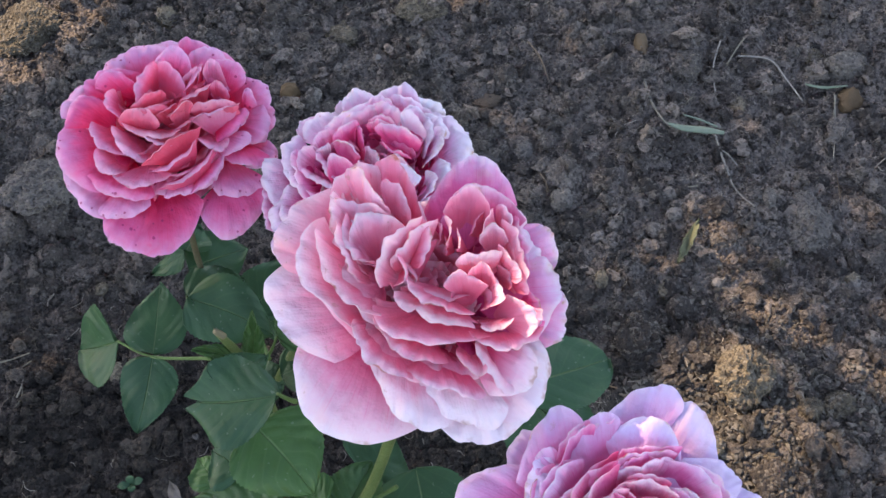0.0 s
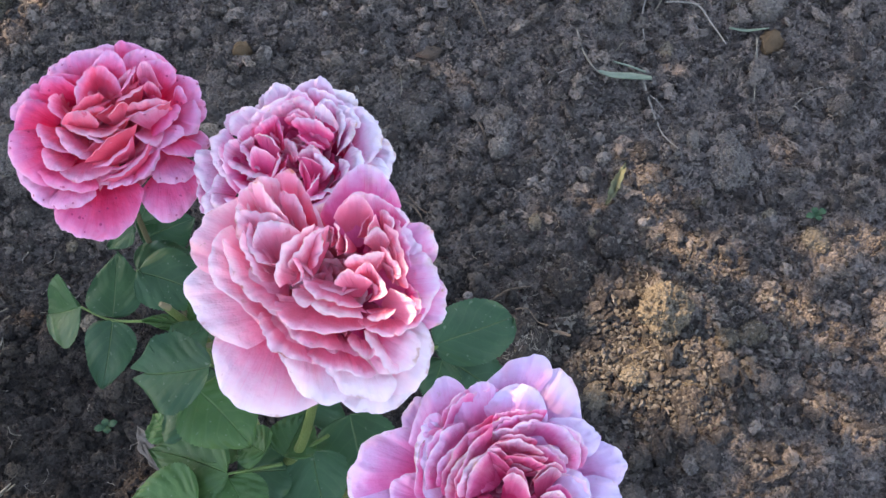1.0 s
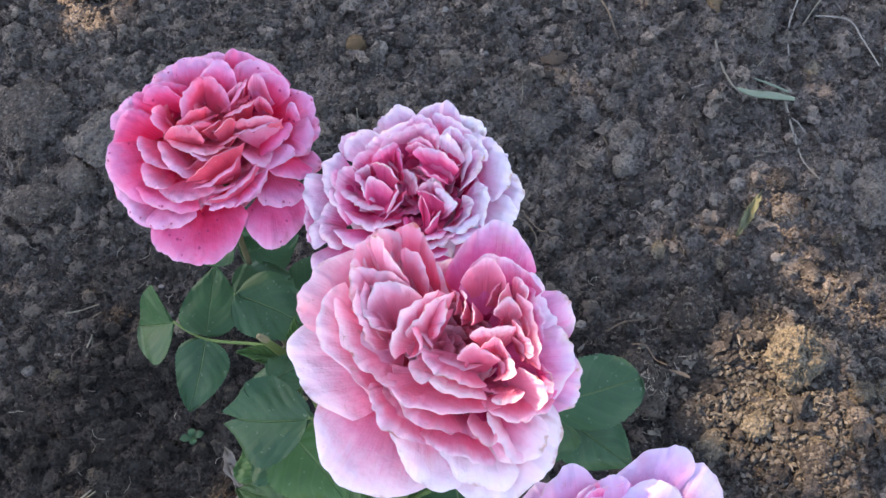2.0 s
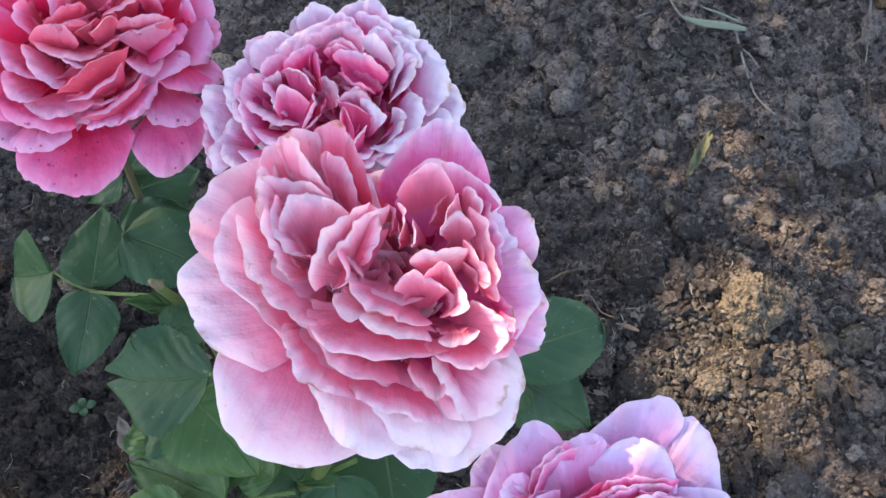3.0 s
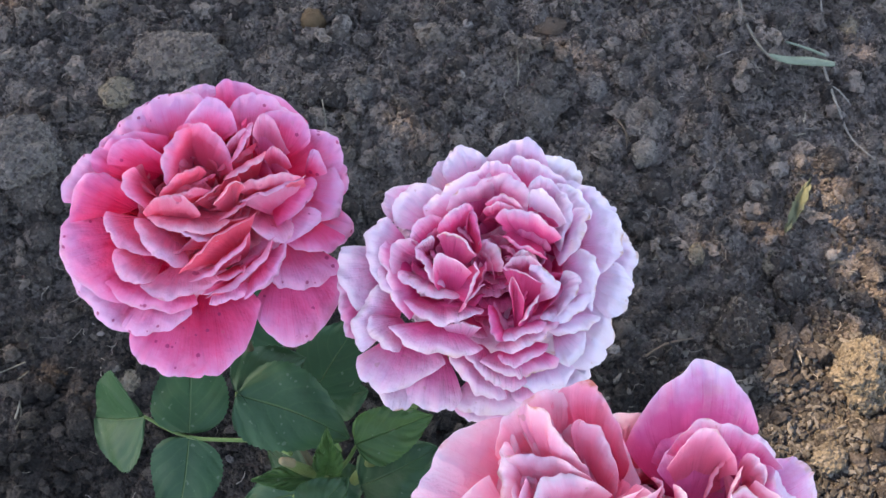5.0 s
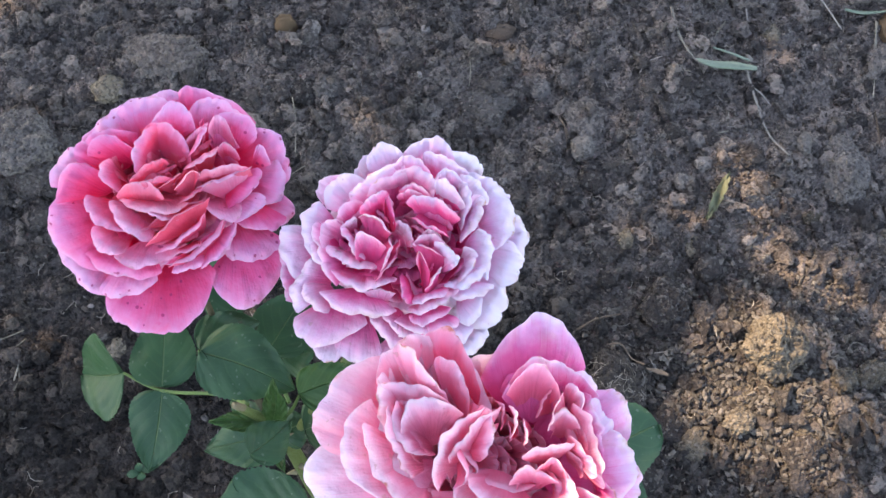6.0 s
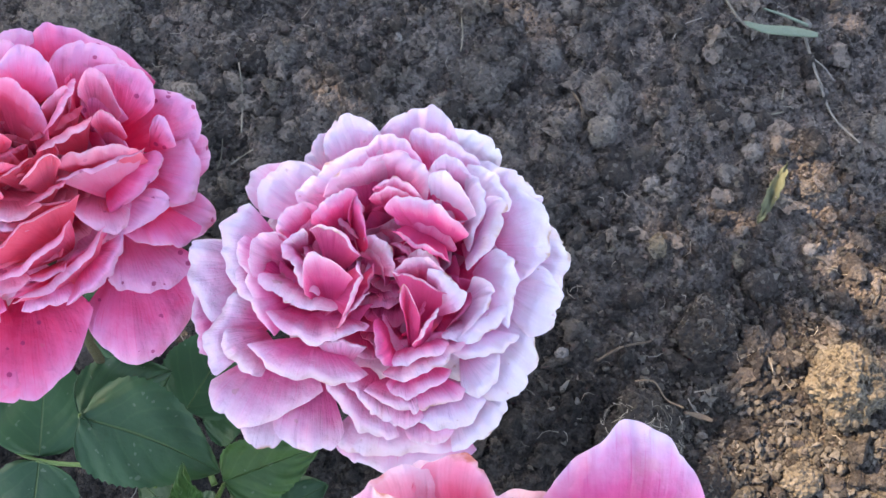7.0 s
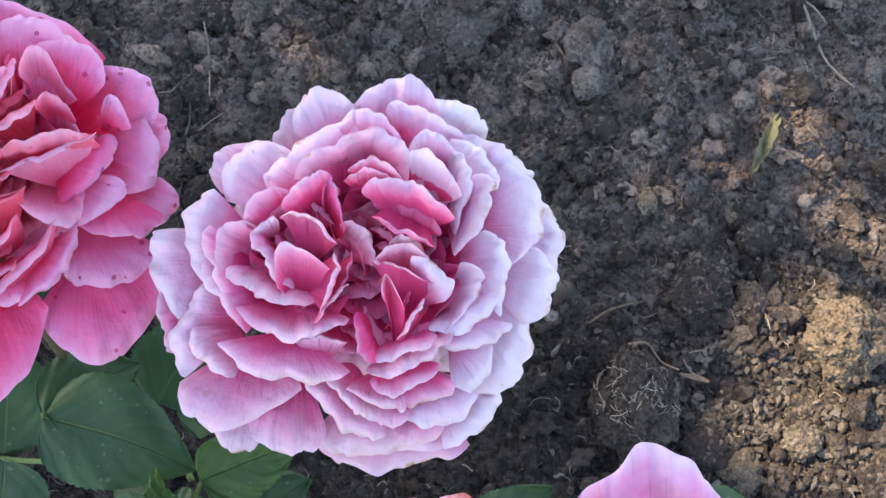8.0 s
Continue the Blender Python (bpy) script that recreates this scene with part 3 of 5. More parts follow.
def leaflet(leaf, base, tip, width, roll, fold, pleat, cleft=0.0, blunt=0.0):
    """One toothed leaflet from its base to its tip."""
    leaf_count[0] += 1
    rg = np.random.default_rng(900 + leaf_count[0])
    b, e = np.array(base) - BASE, np.array(tip) - BASE
    axis = e - b
    length = np.linalg.norm(axis)
    axis /= length
    side = np.cross(axis, (0, -0.25, 0.97))
    side /= np.linalg.norm(side)
    up = np.cross(side, axis)
    c, n = math.cos(radians(roll)), math.sin(radians(roll))
    side, up = side * c + up * n, up * c - side * n
    NU, NV = 15, 58
    q, s = np.meshgrid(np.linspace(-1, 1, NU), np.linspace(0, 1, NV))
    half = width / 2 * np.clip(np.sin(math.pi * s ** (0.82 + 0.25 * blunt)), 0, 1) ** (0.55 - 0.2 * blunt) * (1 - 0.12 * s) * 1.05
    ovate = width / 2 * 1.1 * s ** 0.45 * (1 - s) ** 0.95 / 0.415
    half = ovate * (1 - blunt) + half * blunt
    if cleft:
        half = width / 2 * np.clip(s / 0.45, 0, 1) ** 0.5 * (1 - 0.60 * s ** 4)
    half = half + 0.0004
    teeth = 1 + 0.06 * (((s * 19) % 1.0) - 0.5) * np.abs(q) ** 12
    sag = rg.uniform(0.02, 0.08) * length
    h = fold * np.abs(q) * half * 0.8 - sag * (s ** 2) - 0.10 * half * q ** 2
    lane = (s - 0.34 * np.abs(q) ** 1.3 + 0.025 * np.sin(s * 9 + rg.uniform(0, 6)) + 0.012 * np.sign(q)) * 34 + 1
    h = h + (0.0004 + 0.0010 * pleat) * np.abs(np.sin(lane / 2)) * np.minimum(1, 2.2 * np.abs(q)) * np.sin(math.pi * s) ** 0.6
    h = h + 0.035 * length * np.sin(s * 3.1 + rg.uniform(0, 6)) * q
    h = h + 0.0012 * np.sin(q * 3 + s * 7 + rg.uniform(0, 6)) * np.abs(q) + 0.0008 * np.sin(q * 5 - s * 11 + rg.uniform(0, 6)) * np.abs(q)
    bend = rg.uniform(-0.04, 0.04) * length * np.sin(math.pi * s)
    along = s * (1 - cleft * (np.exp(-(q / 0.17) ** 2) + 1.7 * np.abs(q) ** 2.2) * s ** 4)
    grid = b + (along * length)[..., None] * axis + (q * half * teeth + bend)[..., None] * side + h[..., None] * up
    verts, faces, uv = shell(grid, np.full_like(s, 0.00035), np.stack([q * 0.5 + 0.5, s], axis=2))
    return mesh_object("leaflet", verts, faces, LEAF_YOUNG if pleat > 0.75 else LEAF_DARK, leaf, uv)


def stem(points, radii, mat, label="", name="stem"):
    verts, faces = tube(np.array(points) - BASE, radii, 10)
    return mesh_object(name, verts, faces, mat, bush, label=label)


rose = bloom((-0.1134, -0.3227, 0.4610), (0.9986, -0.0311, -0.0429), (0.0296, -0.3439, 0.9385), "a")
petal(rose, 58.7, -171, 35.9, 15, 9.5, -2.6, -18, 42.2, -6, 9)
petal(rose, 60.0, 157, 33.3, -6, 7.9, 5.2, -15, 42.8, 0, 9)
petal(rose, 66.0, -126, 47.4, 3, 17.8, -3.7, -22, 46.1, 9, 9)
petal(rose, 50.7, -98, 32.2, -24, 9.2, -0.3, -16, 31.0, 8, 9)
petal(rose, 55.0, -72, 33.7, -33, 8.0, 3.0, -17, 33.9, -4, 9)
petal(rose, 63.6, -66, 33.6, -16, 6.5, -0.1, -24, 39.6, -10, 9)
petal(rose, 60.4, -37, 31.3, 17, 5.8, 3.0, -20, 40.2, 0, 9)
petal(rose, 55.1, -40, 19.9, 3, 6.7, 2.3, -10, 28.4, 5, 9)
petal(rose, 57.2, -12, 26.5, 3, 6.9, -1.5, -22, 36.9, 2, 9)
petal(rose, 52.2, 2, 29.2, 3, 7.7, 3.6, -14, 33.1, 4, 9)
petal(rose, 55.4, 23, 19.4, 9, 6.2, 1.7, -18, 34.8, 2, 9)
petal(rose, 56.0, 69, 31.0, 26, 18.0, -1.9, -17, 39.0, 20, 9)
petal(rose, 48.8, 31, 23.8, -0, 2.8, 1.4, -15, 27.9, 5, 9)
petal(rose, 48.6, 101, 23.2, -49, 9.3, 5.1, -8, 32.1, -7, 15)
petal(rose, 53.0, 122, 22.2, 2, 5.6, -0.8, -8, 30.6, -15, 15)
petal(rose, 46.3, 118, 25.0, -74, 3.7, 5.6, -2, 29.7, -16, 15)
petal(rose, 37.6, 103, 18.5, -67, 3.5, 2.7, -6, 24.5, -14, 15)
petal(rose, 47.0, 173, 40.1, 23, 14.3, -3.4, -6, 30.3, -7, 15)
petal(rose, 34.7, -180, 37.0, 35, 7.0, -0.5, -2, 19.4, 5, 15)
petal(rose, 31.6, 162, 23.1, 36, 2.2, 2.3, 1, 13.1, -11, 15)
petal(rose, 30.0, 158, 19.0, 53, 5.7, 3.2, 0, 11.1, 7, 15)
petal(rose, 34.4, 130, 19.6, -23, 7.5, 2.4, 0, 18.6, -24, 15)
petal(rose, 43.7, 143, 20.7, 43, 0.9, -1.3, -3, 20.4, -15, 15)
petal(rose, 41.3, 130, 23.6, -52, 2.1, 3.8, -4, 21.1, -19, 15)
petal(rose, 20.1, 140, 28.3, 9, 8.2, 2.1, 4, 12.9, -8, 15)
petal(rose, 16.7, 113, 22.9, 22, 1.1, 2.3, 3, 12.4, -8, 15)
petal(rose, 15.0, 78, 17.1, -83, 2.5, -0.2, 3, 13.2, -50, 15)
petal(rose, 6.6, 166, 10.5, 8, -6.8, 1.3, 5, 7.3, 126, 15)
petal(rose, 13.8, -90, 29.9, -22, 3.5, -2.1, 2, 13.4, -39, 15)
petal(rose, 9.1, -80, 26.5, -38, 6.0, -1.9, 3, 9.9, -54, 15)
petal(rose, 22.6, -102, 41.4, -2, 9.3, -4.7, 0, 18.2, -21, 15)
petal(rose, 26.6, -112, 32.2, -14, 6.2, -0.7, -3, 16.0, -16, 15)
petal(rose, 34.7, -128, 29.2, -7, 6.4, -2.3, -5, 16.4, 3, 15)
petal(rose, 40.5, -78, 28.9, -30, 2.0, 0.2, -7, 17.1, -7, 15)
petal(rose, 38.8, -61, 11.8, -54, 4.3, 2.4, -3, 15.0, -23, 15)
petal(rose, 43.4, -54, 21.3, -88, 0.4, 1.8, -6, 12.5, -45, 15)
petal(rose, 41.1, -38, 25.7, -48, 8.3, 0.7, -2, 13.8, -39, 15)
petal(rose, 43.3, -15, 16.1, 39, 7.4, -1.5, 1, 14.5, 17, 15)
petal(rose, 31.9, -35, 11.7, -43, 2.3, -1.3, 2, 6.6, -65, 15)
petal(rose, 14.3, 16, 14.9, 74, 5.7, 1.5, 4, 11.2, 90, 15)
petal(rose, 22.8, 17, 9.9, 64, 5.7, 0.1, 4, 9.9, 74, 15)
petal(rose, 30.4, -9, 12.2, 13, 5.9, -2.4, 4, 6.4, 3, 15)
petal(rose, 23.6, 27, 16.6, 74, -0.8, -0.7, 3, 8.9, 69, 15)
petal(rose, 35.4, 9, 14.6, 17, 2.6, -2.2, 3, 6.2, -4, 15)
petal(rose, 34.5, 41, 9.8, 49, 7.8, -0.0, 2, 12.4, 54, 15)
petal(rose, 31.2, 43, 12.5, -66, -1.1, -0.5, 2, 8.5, 93, 15)
petal(rose, 23.5, 63, 9.8, -59, 3.0, 1.4, 4, 6.0, 39, 15)
petal(rose, 20.0, 47, 8.1, -47, 0.8, -0.8, 5, 3.3, 115, 15)
petal(rose, 41.3, 64, 16.6, 20, 11.7, -0.5, -2, 21.7, 23, 15)
petal(rose, 44.6, 59, 28.0, 21, 10.3, 2.3, -5, 22.6, 38, 15)
petal(rose, 41.4, 37, 20.7, -21, 3.4, 4.2, -3, 13.9, 30, 15)
petal(rose, 42.7, 23, 23.9, -11, 2.0, 1.3, -6, 13.8, 22, 15)
petal(rose, 39.1, 15, 27.4, 1, 2.8, -0.8, -1, 10.9, 22, 15)
petal(rose, 44.9, -12, 14.3, 22, 2.1, 0.0, -4, 7.7, 8, 15)

rose = bloom((-0.1341, -0.2012, 0.3660), (0.9972, -0.0740, 0.0091), (-0.0297, -0.2832, 0.9586), "b")
petal(rose, 46.5, 79, 20.9, 9, 6.4, -1.3, -22, 24.1, 8, 9)
petal(rose, 47.0, 55, 17.5, 10, 4.5, -0.8, -24, 21.3, -3, 9)
petal(rose, 45.5, 110, 15.0, 0, 6.5, 0.3, -20, 22.8, 0, 9)
petal(rose, 42.9, 124, 12.4, 18, 1.7, -1.0, -26, 17.1, 2, 9)
petal(rose, 43.9, 143, 18.4, -15, 6.0, -0.9, -16, 23.2, -6, 9)
petal(rose, 49.4, 149, 13.9, -9, 4.2, 0.8, -22, 25.6, -4, 9)
petal(rose, 33.5, 127, 26.1, -2, 3.2, 2.4, -12, 16.4, 7, 9)
petal(rose, 28.8, 113, 25.0, 5, 3.3, 1.9, -8, 11.3, 5, 15)
petal(rose, 36.2, 90, 14.9, -14, 5.3, 1.3, -12, 15.3, 0, 9)
petal(rose, 29.3, 76, 17.2, -24, 5.6, 0.4, -6, 11.5, -24, 15)
petal(rose, 39.7, 71, 18.8, -1, 2.6, 2.5, -16, 14.8, 15, 9)
petal(rose, 33.9, 62, 12.8, 18, 5.9, 1.9, -8, 10.6, 32, 15)
petal(rose, 28.4, 57, 15.2, -1, 3.9, 4.3, -2, 13.7, 24, 15)
petal(rose, 45.5, 32, 20.3, 25, 1.7, -2.0, -18, 16.1, -4, 9)
petal(rose, 48.1, 12, 23.7, -5, 10.4, 0.2, -16, 18.8, 1, 9)
petal(rose, 52.4, 3, 21.4, 5, 4.2, 2.5, -26, 19.6, -4, 9)
petal(rose, 51.5, -15, 18.1, 5, 3.7, 0.6, -20, 22.6, -8, 9)
petal(rose, 53.8, -38, 24.0, 12, 7.9, 0.9, -22, 24.1, -4, 9)
petal(rose, 36.5, -7, 19.8, 15, 3.3, 2.8, -12, 12.4, 7, 9)
petal(rose, 32.3, 35, 20.0, -33, 3.4, 4.2, -8, 9.6, 8, 15)
petal(rose, 35.1, 20, 20.0, -35, 5.6, 5.5, -8, 12.8, 1, 15)
petal(rose, 39.1, 37, 15.5, 5, 2.6, -0.3, -14, 11.2, 1, 9)
petal(rose, 8.4, 2, 13.3, 88, 3.1, -0.3, -2, 10.6, 90, 15)
petal(rose, 21.8, -22, 12.9, 59, 1.9, -2.7, 0, 11.5, 65, 15)
petal(rose, 6.4, -49, 15.6, -61, -2.1, -4.2, 0, 13.0, 153, 15)
petal(rose, 8.6, -61, 4.6, -46, -7.7, -3.0, 2, 21.4, 156, 15)
petal(rose, 21.6, -57, 11.6, 24, -0.1, 0.8, 0, 8.3, 136, 15)
petal(rose, 9.4, 27, 16.8, 36, -0.9, 0.9, -1, 9.6, -137, 15)
petal(rose, 18.7, 63, 22.5, 10, 3.2, 2.7, 0, 12.8, 42, 15)
petal(rose, 22.5, 86, 13.6, -8, 4.1, 1.2, -3, 9.2, 4, 15)
petal(rose, 19.6, 90, 11.2, 0, 2.1, 0.0, -2, 6.4, -0, 15)
petal(rose, 4.3, 99, 12.6, -61, 4.1, 1.3, -5, 9.8, -52, 15)
petal(rose, 8.2, 45, 5.6, -85, 0.7, -0.3, -12, 3.3, 76, 9)
petal(rose, 10.1, 12, 10.1, 53, 2.4, 1.5, -4, 6.6, 69, 15)
petal(rose, 18.4, 155, 14.7, 89, -5.5, -2.2, -2, 12.1, -69, 15)
petal(rose, 21.9, 177, 12.7, -68, 11.4, 1.9, 0, 19.1, -74, 15)
petal(rose, 11.8, -144, 14.3, -50, -2.3, -2.0, -1, 9.7, 154, 15)
petal(rose, 24.3, 134, 14.2, -11, 1.7, -0.7, -3, 11.8, -34, 15)
petal(rose, 19.2, 118, 8.6, -83, 4.7, 6.1, -3, 15.6, -38, 15)
petal(rose, 33.0, 157, 13.1, -24, 3.4, 0.9, -6, 10.6, -28, 15)
petal(rose, 27.6, 165, 7.0, -45, 0.7, -1.0, -4, 5.8, -59, 15)
petal(rose, 38.7, 172, 13.4, -29, 5.2, -1.8, -7, 13.6, -23, 15)
petal(rose, 28.3, -174, 16.8, 27, 0.1, -1.8, -5, 4.0, 14, 15)
petal(rose, 32.3, -157, 22.2, 44, 2.5, -2.4, -6, 8.1, 34, 15)
petal(rose, 49.6, 173, 23.2, 5, 5.5, -2.7, -14, 16.7, -3, 9)
petal(rose, 43.2, -174, 25.2, 9, 3.2, -3.1, -10, 13.8, -19, 9)
petal(rose, 60.9, 180, 20.9, -6, 8.4, -5.1, -22, 21.2, -4, 9)
petal(rose, 43.7, -163, 17.6, 18, 2.6, -0.1, -12, 13.3, 7, 9)
petal(rose, 57.9, -158, 23.6, -38, 4.7, 1.0, -18, 17.4, -15, 9)
petal(rose, 55.4, -148, 14.5, 5, 3.8, -1.0, -15, 13.1, -1, 9)
petal(rose, 66.2, -132, 28.0, 36, 10.9, -4.2, -22, 25.4, 17, 9)
petal(rose, 68.6, -124, 14.0, 21, 5.0, 1.9, -30, 24.7, 22, 9)
petal(rose, 62.0, -113, 18.2, 16, 3.3, 0.4, -26, 24.7, 21, 9)
petal(rose, 43.8, -126, 30.3, 22, 6.5, -0.6, -10, 12.5, 19, 9)
petal(rose, 32.0, -131, 27.0, 35, 5.7, -0.1, -6, 10.7, 39, 15)
petal(rose, 15.2, -124, 11.9, 83, -1.9, 1.6, -3, 10.2, 175, 15)
petal(rose, 28.2, -120, 14.3, 25, -1.4, -0.1, -9, 6.6, -153, 9)
petal(rose, 26.8, -97, 12.8, -60, 1.0, 1.5, -2, 7.3, -28, 15)
petal(rose, 30.1, -74, 17.6, -0, 0.3, -0.1, -4, 6.8, -7, 15)
petal(rose, 33.8, -68, 23.3, 3, 2.0, 0.8, -7, 8.0, 20, 15)
petal(rose, 40.0, -80, 17.5, 1, 4.3, -2.3, -9, 9.9, -12, 9)
petal(rose, 44.5, -73, 19.7, -9, 3.1, 1.4, -12, 10.7, 5, 9)
petal(rose, 44.2, -83, 13.1, -17, 2.6, 4.1, -11, 10.2, 8, 9)
petal(rose, 48.8, -88, 12.0, -16, 3.9, -0.5, -15, 14.4, -8, 9)
petal(rose, 49.4, -102, 23.0, -25, 4.2, -0.1, -17, 15.4, 2, 9)
petal(rose, 43.9, -98, 16.0, -32, 1.9, 1.1, -14, 10.8, 1, 9)
petal(rose, 55.3, -78, 12.6, -9, 1.8, -0.5, -20, 16.0, -8, 9)
petal(rose, 52.7, -69, 18.9, -8, 4.5, 0.1, -17, 15.0, -6, 9)
petal(rose, 47.9, -54, 12.4, 4, 5.3, -2.1, -14, 13.8, -4, 9)
petal(rose, 39.8, -44, 18.6, -33, 3.8, 0.2, -11, 11.4, -2, 9)
petal(rose, 34.0, -41, 19.2, -23, 1.9, -1.0, -9, 8.0, 6, 9)
petal(rose, 30.8, -19, 16.7, 7, 6.6, 4.7, -7, 10.4, 38, 15)
petal(rose, 63.4, -87, 36.3, -3, 3.1, -1.2, -34, 20.4, -3, 9)
petal(rose, 58.7, -58, 19.8, 18, 3.1, 1.6, -26, 15.4, 12, 9)
petal(rose, 59.2, -93, 33.4, 0, 4.0, -4.4, -28, 20.4, -6, 9)
petal(rose, 64.0, -162, 22.1, -6, 1.8, 1.2, -34, 13.1, 8, 9)

rose = bloom((-0.2413, -0.1729, 0.3720), (0.9823, 0.0034, -0.1874), (0.1740, -0.3875, 0.9053), "c")
petal(rose, 47.3, 68, 31.2, 10, 7.0, 6.5, -20, 26.6, 27, 9)
petal(rose, 45.8, 58, 23.1, 25, 6.6, 1.9, -16, 22.1, 21, 9)
petal(rose, 42.3, 87, 14.6, 8, 1.6, -0.1, -22, 20.7, 6, 9)
petal(rose, 39.7, 100, 23.5, -6, 4.3, 0.3, -17, 26.6, -2, 9)
petal(rose, 39.0, 125, 22.9, 2, 4.1, -0.5, -19, 22.2, -6, 9)
petal(rose, 37.9, 147, 24.4, -27, 6.7, 3.5, -14, 21.7, -8, 9)
petal(rose, 31.3, 137, 20.8, -47, 9.2, 1.4, -10, 18.8, -1, 9)
petal(rose, 45.2, 164, 20.3, -24, 3.4, -1.8, -20, 20.2, -15, 9)
petal(rose, 39.7, 168, 21.1, -46, 11.1, -2.4, -12, 21.2, -24, 9)
petal(rose, 26.0, 171, 15.3, 27, 5.8, -2.7, -5, 11.5, -1, 15)
petal(rose, 53.5, -153, 32.0, -2, 9.8, -2.5, -16, 29.3, -8, 9)
petal(rose, 33.1, -151, 22.7, 19, 5.2, -2.6, -9, 13.8, 4, 9)
petal(rose, 39.4, -132, 16.4, 2, 3.9, -0.1, -8, 18.0, -13, 15)
petal(rose, 25.3, -127, 24.1, -6, 2.8, -0.1, -5, 12.5, -2, 15)
petal(rose, 57.1, -132, 30.2, -6, 1.8, 0.4, -26, 23.0, -10, 9)
petal(rose, 45.8, -115, 29.2, 10, 5.0, -0.9, -14, 17.9, -1, 9)
petal(rose, 54.8, -110, 21.6, 25, 2.9, -2.9, -20, 20.6, -0, 9)
petal(rose, 37.8, -101, 26.2, 15, 5.1, -1.5, -9, 14.5, -5, 9)
petal(rose, 67.5, -104, 26.6, -12, 5.9, -2.0, -23, 34.1, -5, 9)
petal(rose, 67.6, -82, 35.7, 22, 12.3, -2.2, -24, 33.8, -1, 9)
petal(rose, 70.1, -56, 33.3, -19, 20.0, -4.9, -27, 33.9, -26, 9)
petal(rose, 53.4, -43, 26.3, -43, 4.0, -4.8, -28, 21.4, -32, 9)
petal(rose, 50.1, -25, 22.6, -65, 4.3, 0.5, -20, 16.9, -37, 9)
petal(rose, 62.3, -14, 15.8, -20, 7.7, 2.4, -28, 19.9, -12, 9)
petal(rose, 58.4, 22, 19.8, 19, 6.3, -1.0, -22, 24.6, 10, 9)
petal(rose, 60.0, 8, 14.3, -4, 4.0, 1.4, -28, 21.6, 3, 9)
petal(rose, 55.8, -4, 18.4, -16, 6.2, -2.3, -20, 19.3, -15, 9)
petal(rose, 43.5, 0, 19.0, -34, 4.1, 3.4, -12, 13.2, -9, 9)
petal(rose, 46.9, -12, 14.5, -24, 4.0, 3.6, -16, 16.2, -7, 9)
petal(rose, 35.7, -28, 14.5, -58, 5.9, 2.7, -8, 13.5, -39, 15)
petal(rose, 17.2, -70, 33.0, 18, -3.4, -1.2, 0, 10.6, -137, 15)
petal(rose, 26.9, -66, 26.0, 15, 2.9, 0.2, -4, 6.8, -103, 15)
petal(rose, 32.7, -63, 13.3, -5, 1.7, 2.6, -8, 3.4, -36, 15)
petal(rose, 34.8, -57, 31.4, 8, 2.6, -0.3, -8, 4.2, -172, 15)
petal(rose, 42.0, -45, 22.5, 7, 3.9, 0.9, -14, 8.3, -1, 9)
petal(rose, 40.5, -74, 15.1, -1, -1.6, -1.7, -16, 8.9, -18, 9)
petal(rose, 13.5, -103, 26.8, 9, 4.1, -0.3, -2, 9.2, 0, 15)
petal(rose, 14.6, -102, 19.3, -10, 1.8, -0.4, -4, 7.1, -23, 15)
petal(rose, 8.9, 174, 18.6, -84, 4.0, 0.5, 0, 11.5, -75, 15)
petal(rose, 10.3, 118, 18.8, 4, 3.4, -2.2, -1, 9.2, -17, 15)
petal(rose, 5.3, 158, 14.4, -51, 0.8, 2.9, 1, 7.3, -36, 15)
petal(rose, 20.3, 122, 21.5, 39, 3.9, -0.7, -5, 11.9, 24, 15)
petal(rose, 26.1, 78, 23.1, -23, 6.4, 2.6, -7, 17.3, 5, 15)
petal(rose, 37.4, 79, 17.2, 9, 11.5, -1.0, -10, 17.8, 8, 9)
petal(rose, 30.5, 55, 8.4, 49, 4.9, -3.4, -6, 14.5, 28, 15)
petal(rose, 29.6, 49, 16.1, -76, -0.9, 3.0, -4, 9.8, 44, 15)
petal(rose, 40.3, 50, 12.0, 20, 9.6, 3.9, -8, 18.2, 42, 15)
petal(rose, 49.6, 39, 17.6, 23, 6.0, -2.2, -12, 17.5, 31, 9)
petal(rose, 34.6, 32, 9.7, 40, 3.9, 1.8, -5, 9.7, 64, 15)
petal(rose, 21.7, 28, 16.9, -85, -0.4, 0.3, -2, 4.7, 97, 15)
petal(rose, 28.5, 17, 22.7, 81, 1.5, -0.2, -3, 8.3, 79, 15)
petal(rose, 27.4, 4, 24.4, -72, -0.9, -0.8, -4, 9.9, 117, 15)
petal(rose, 14.8, 20, 11.2, -83, -5.7, 3.3, 2, 11.3, 67, 15)
petal(rose, 6.3, 19, 10.8, -75, -0.6, 1.0, 0, 6.3, 82, 15)
petal(rose, 48.1, 22, 7.6, 35, 4.4, 2.9, -12, 10.0, 48, 9)
petal(rose, 15.8, -19, 12.4, -36, 0.2, 1.1, -2, 6.6, 75, 15)

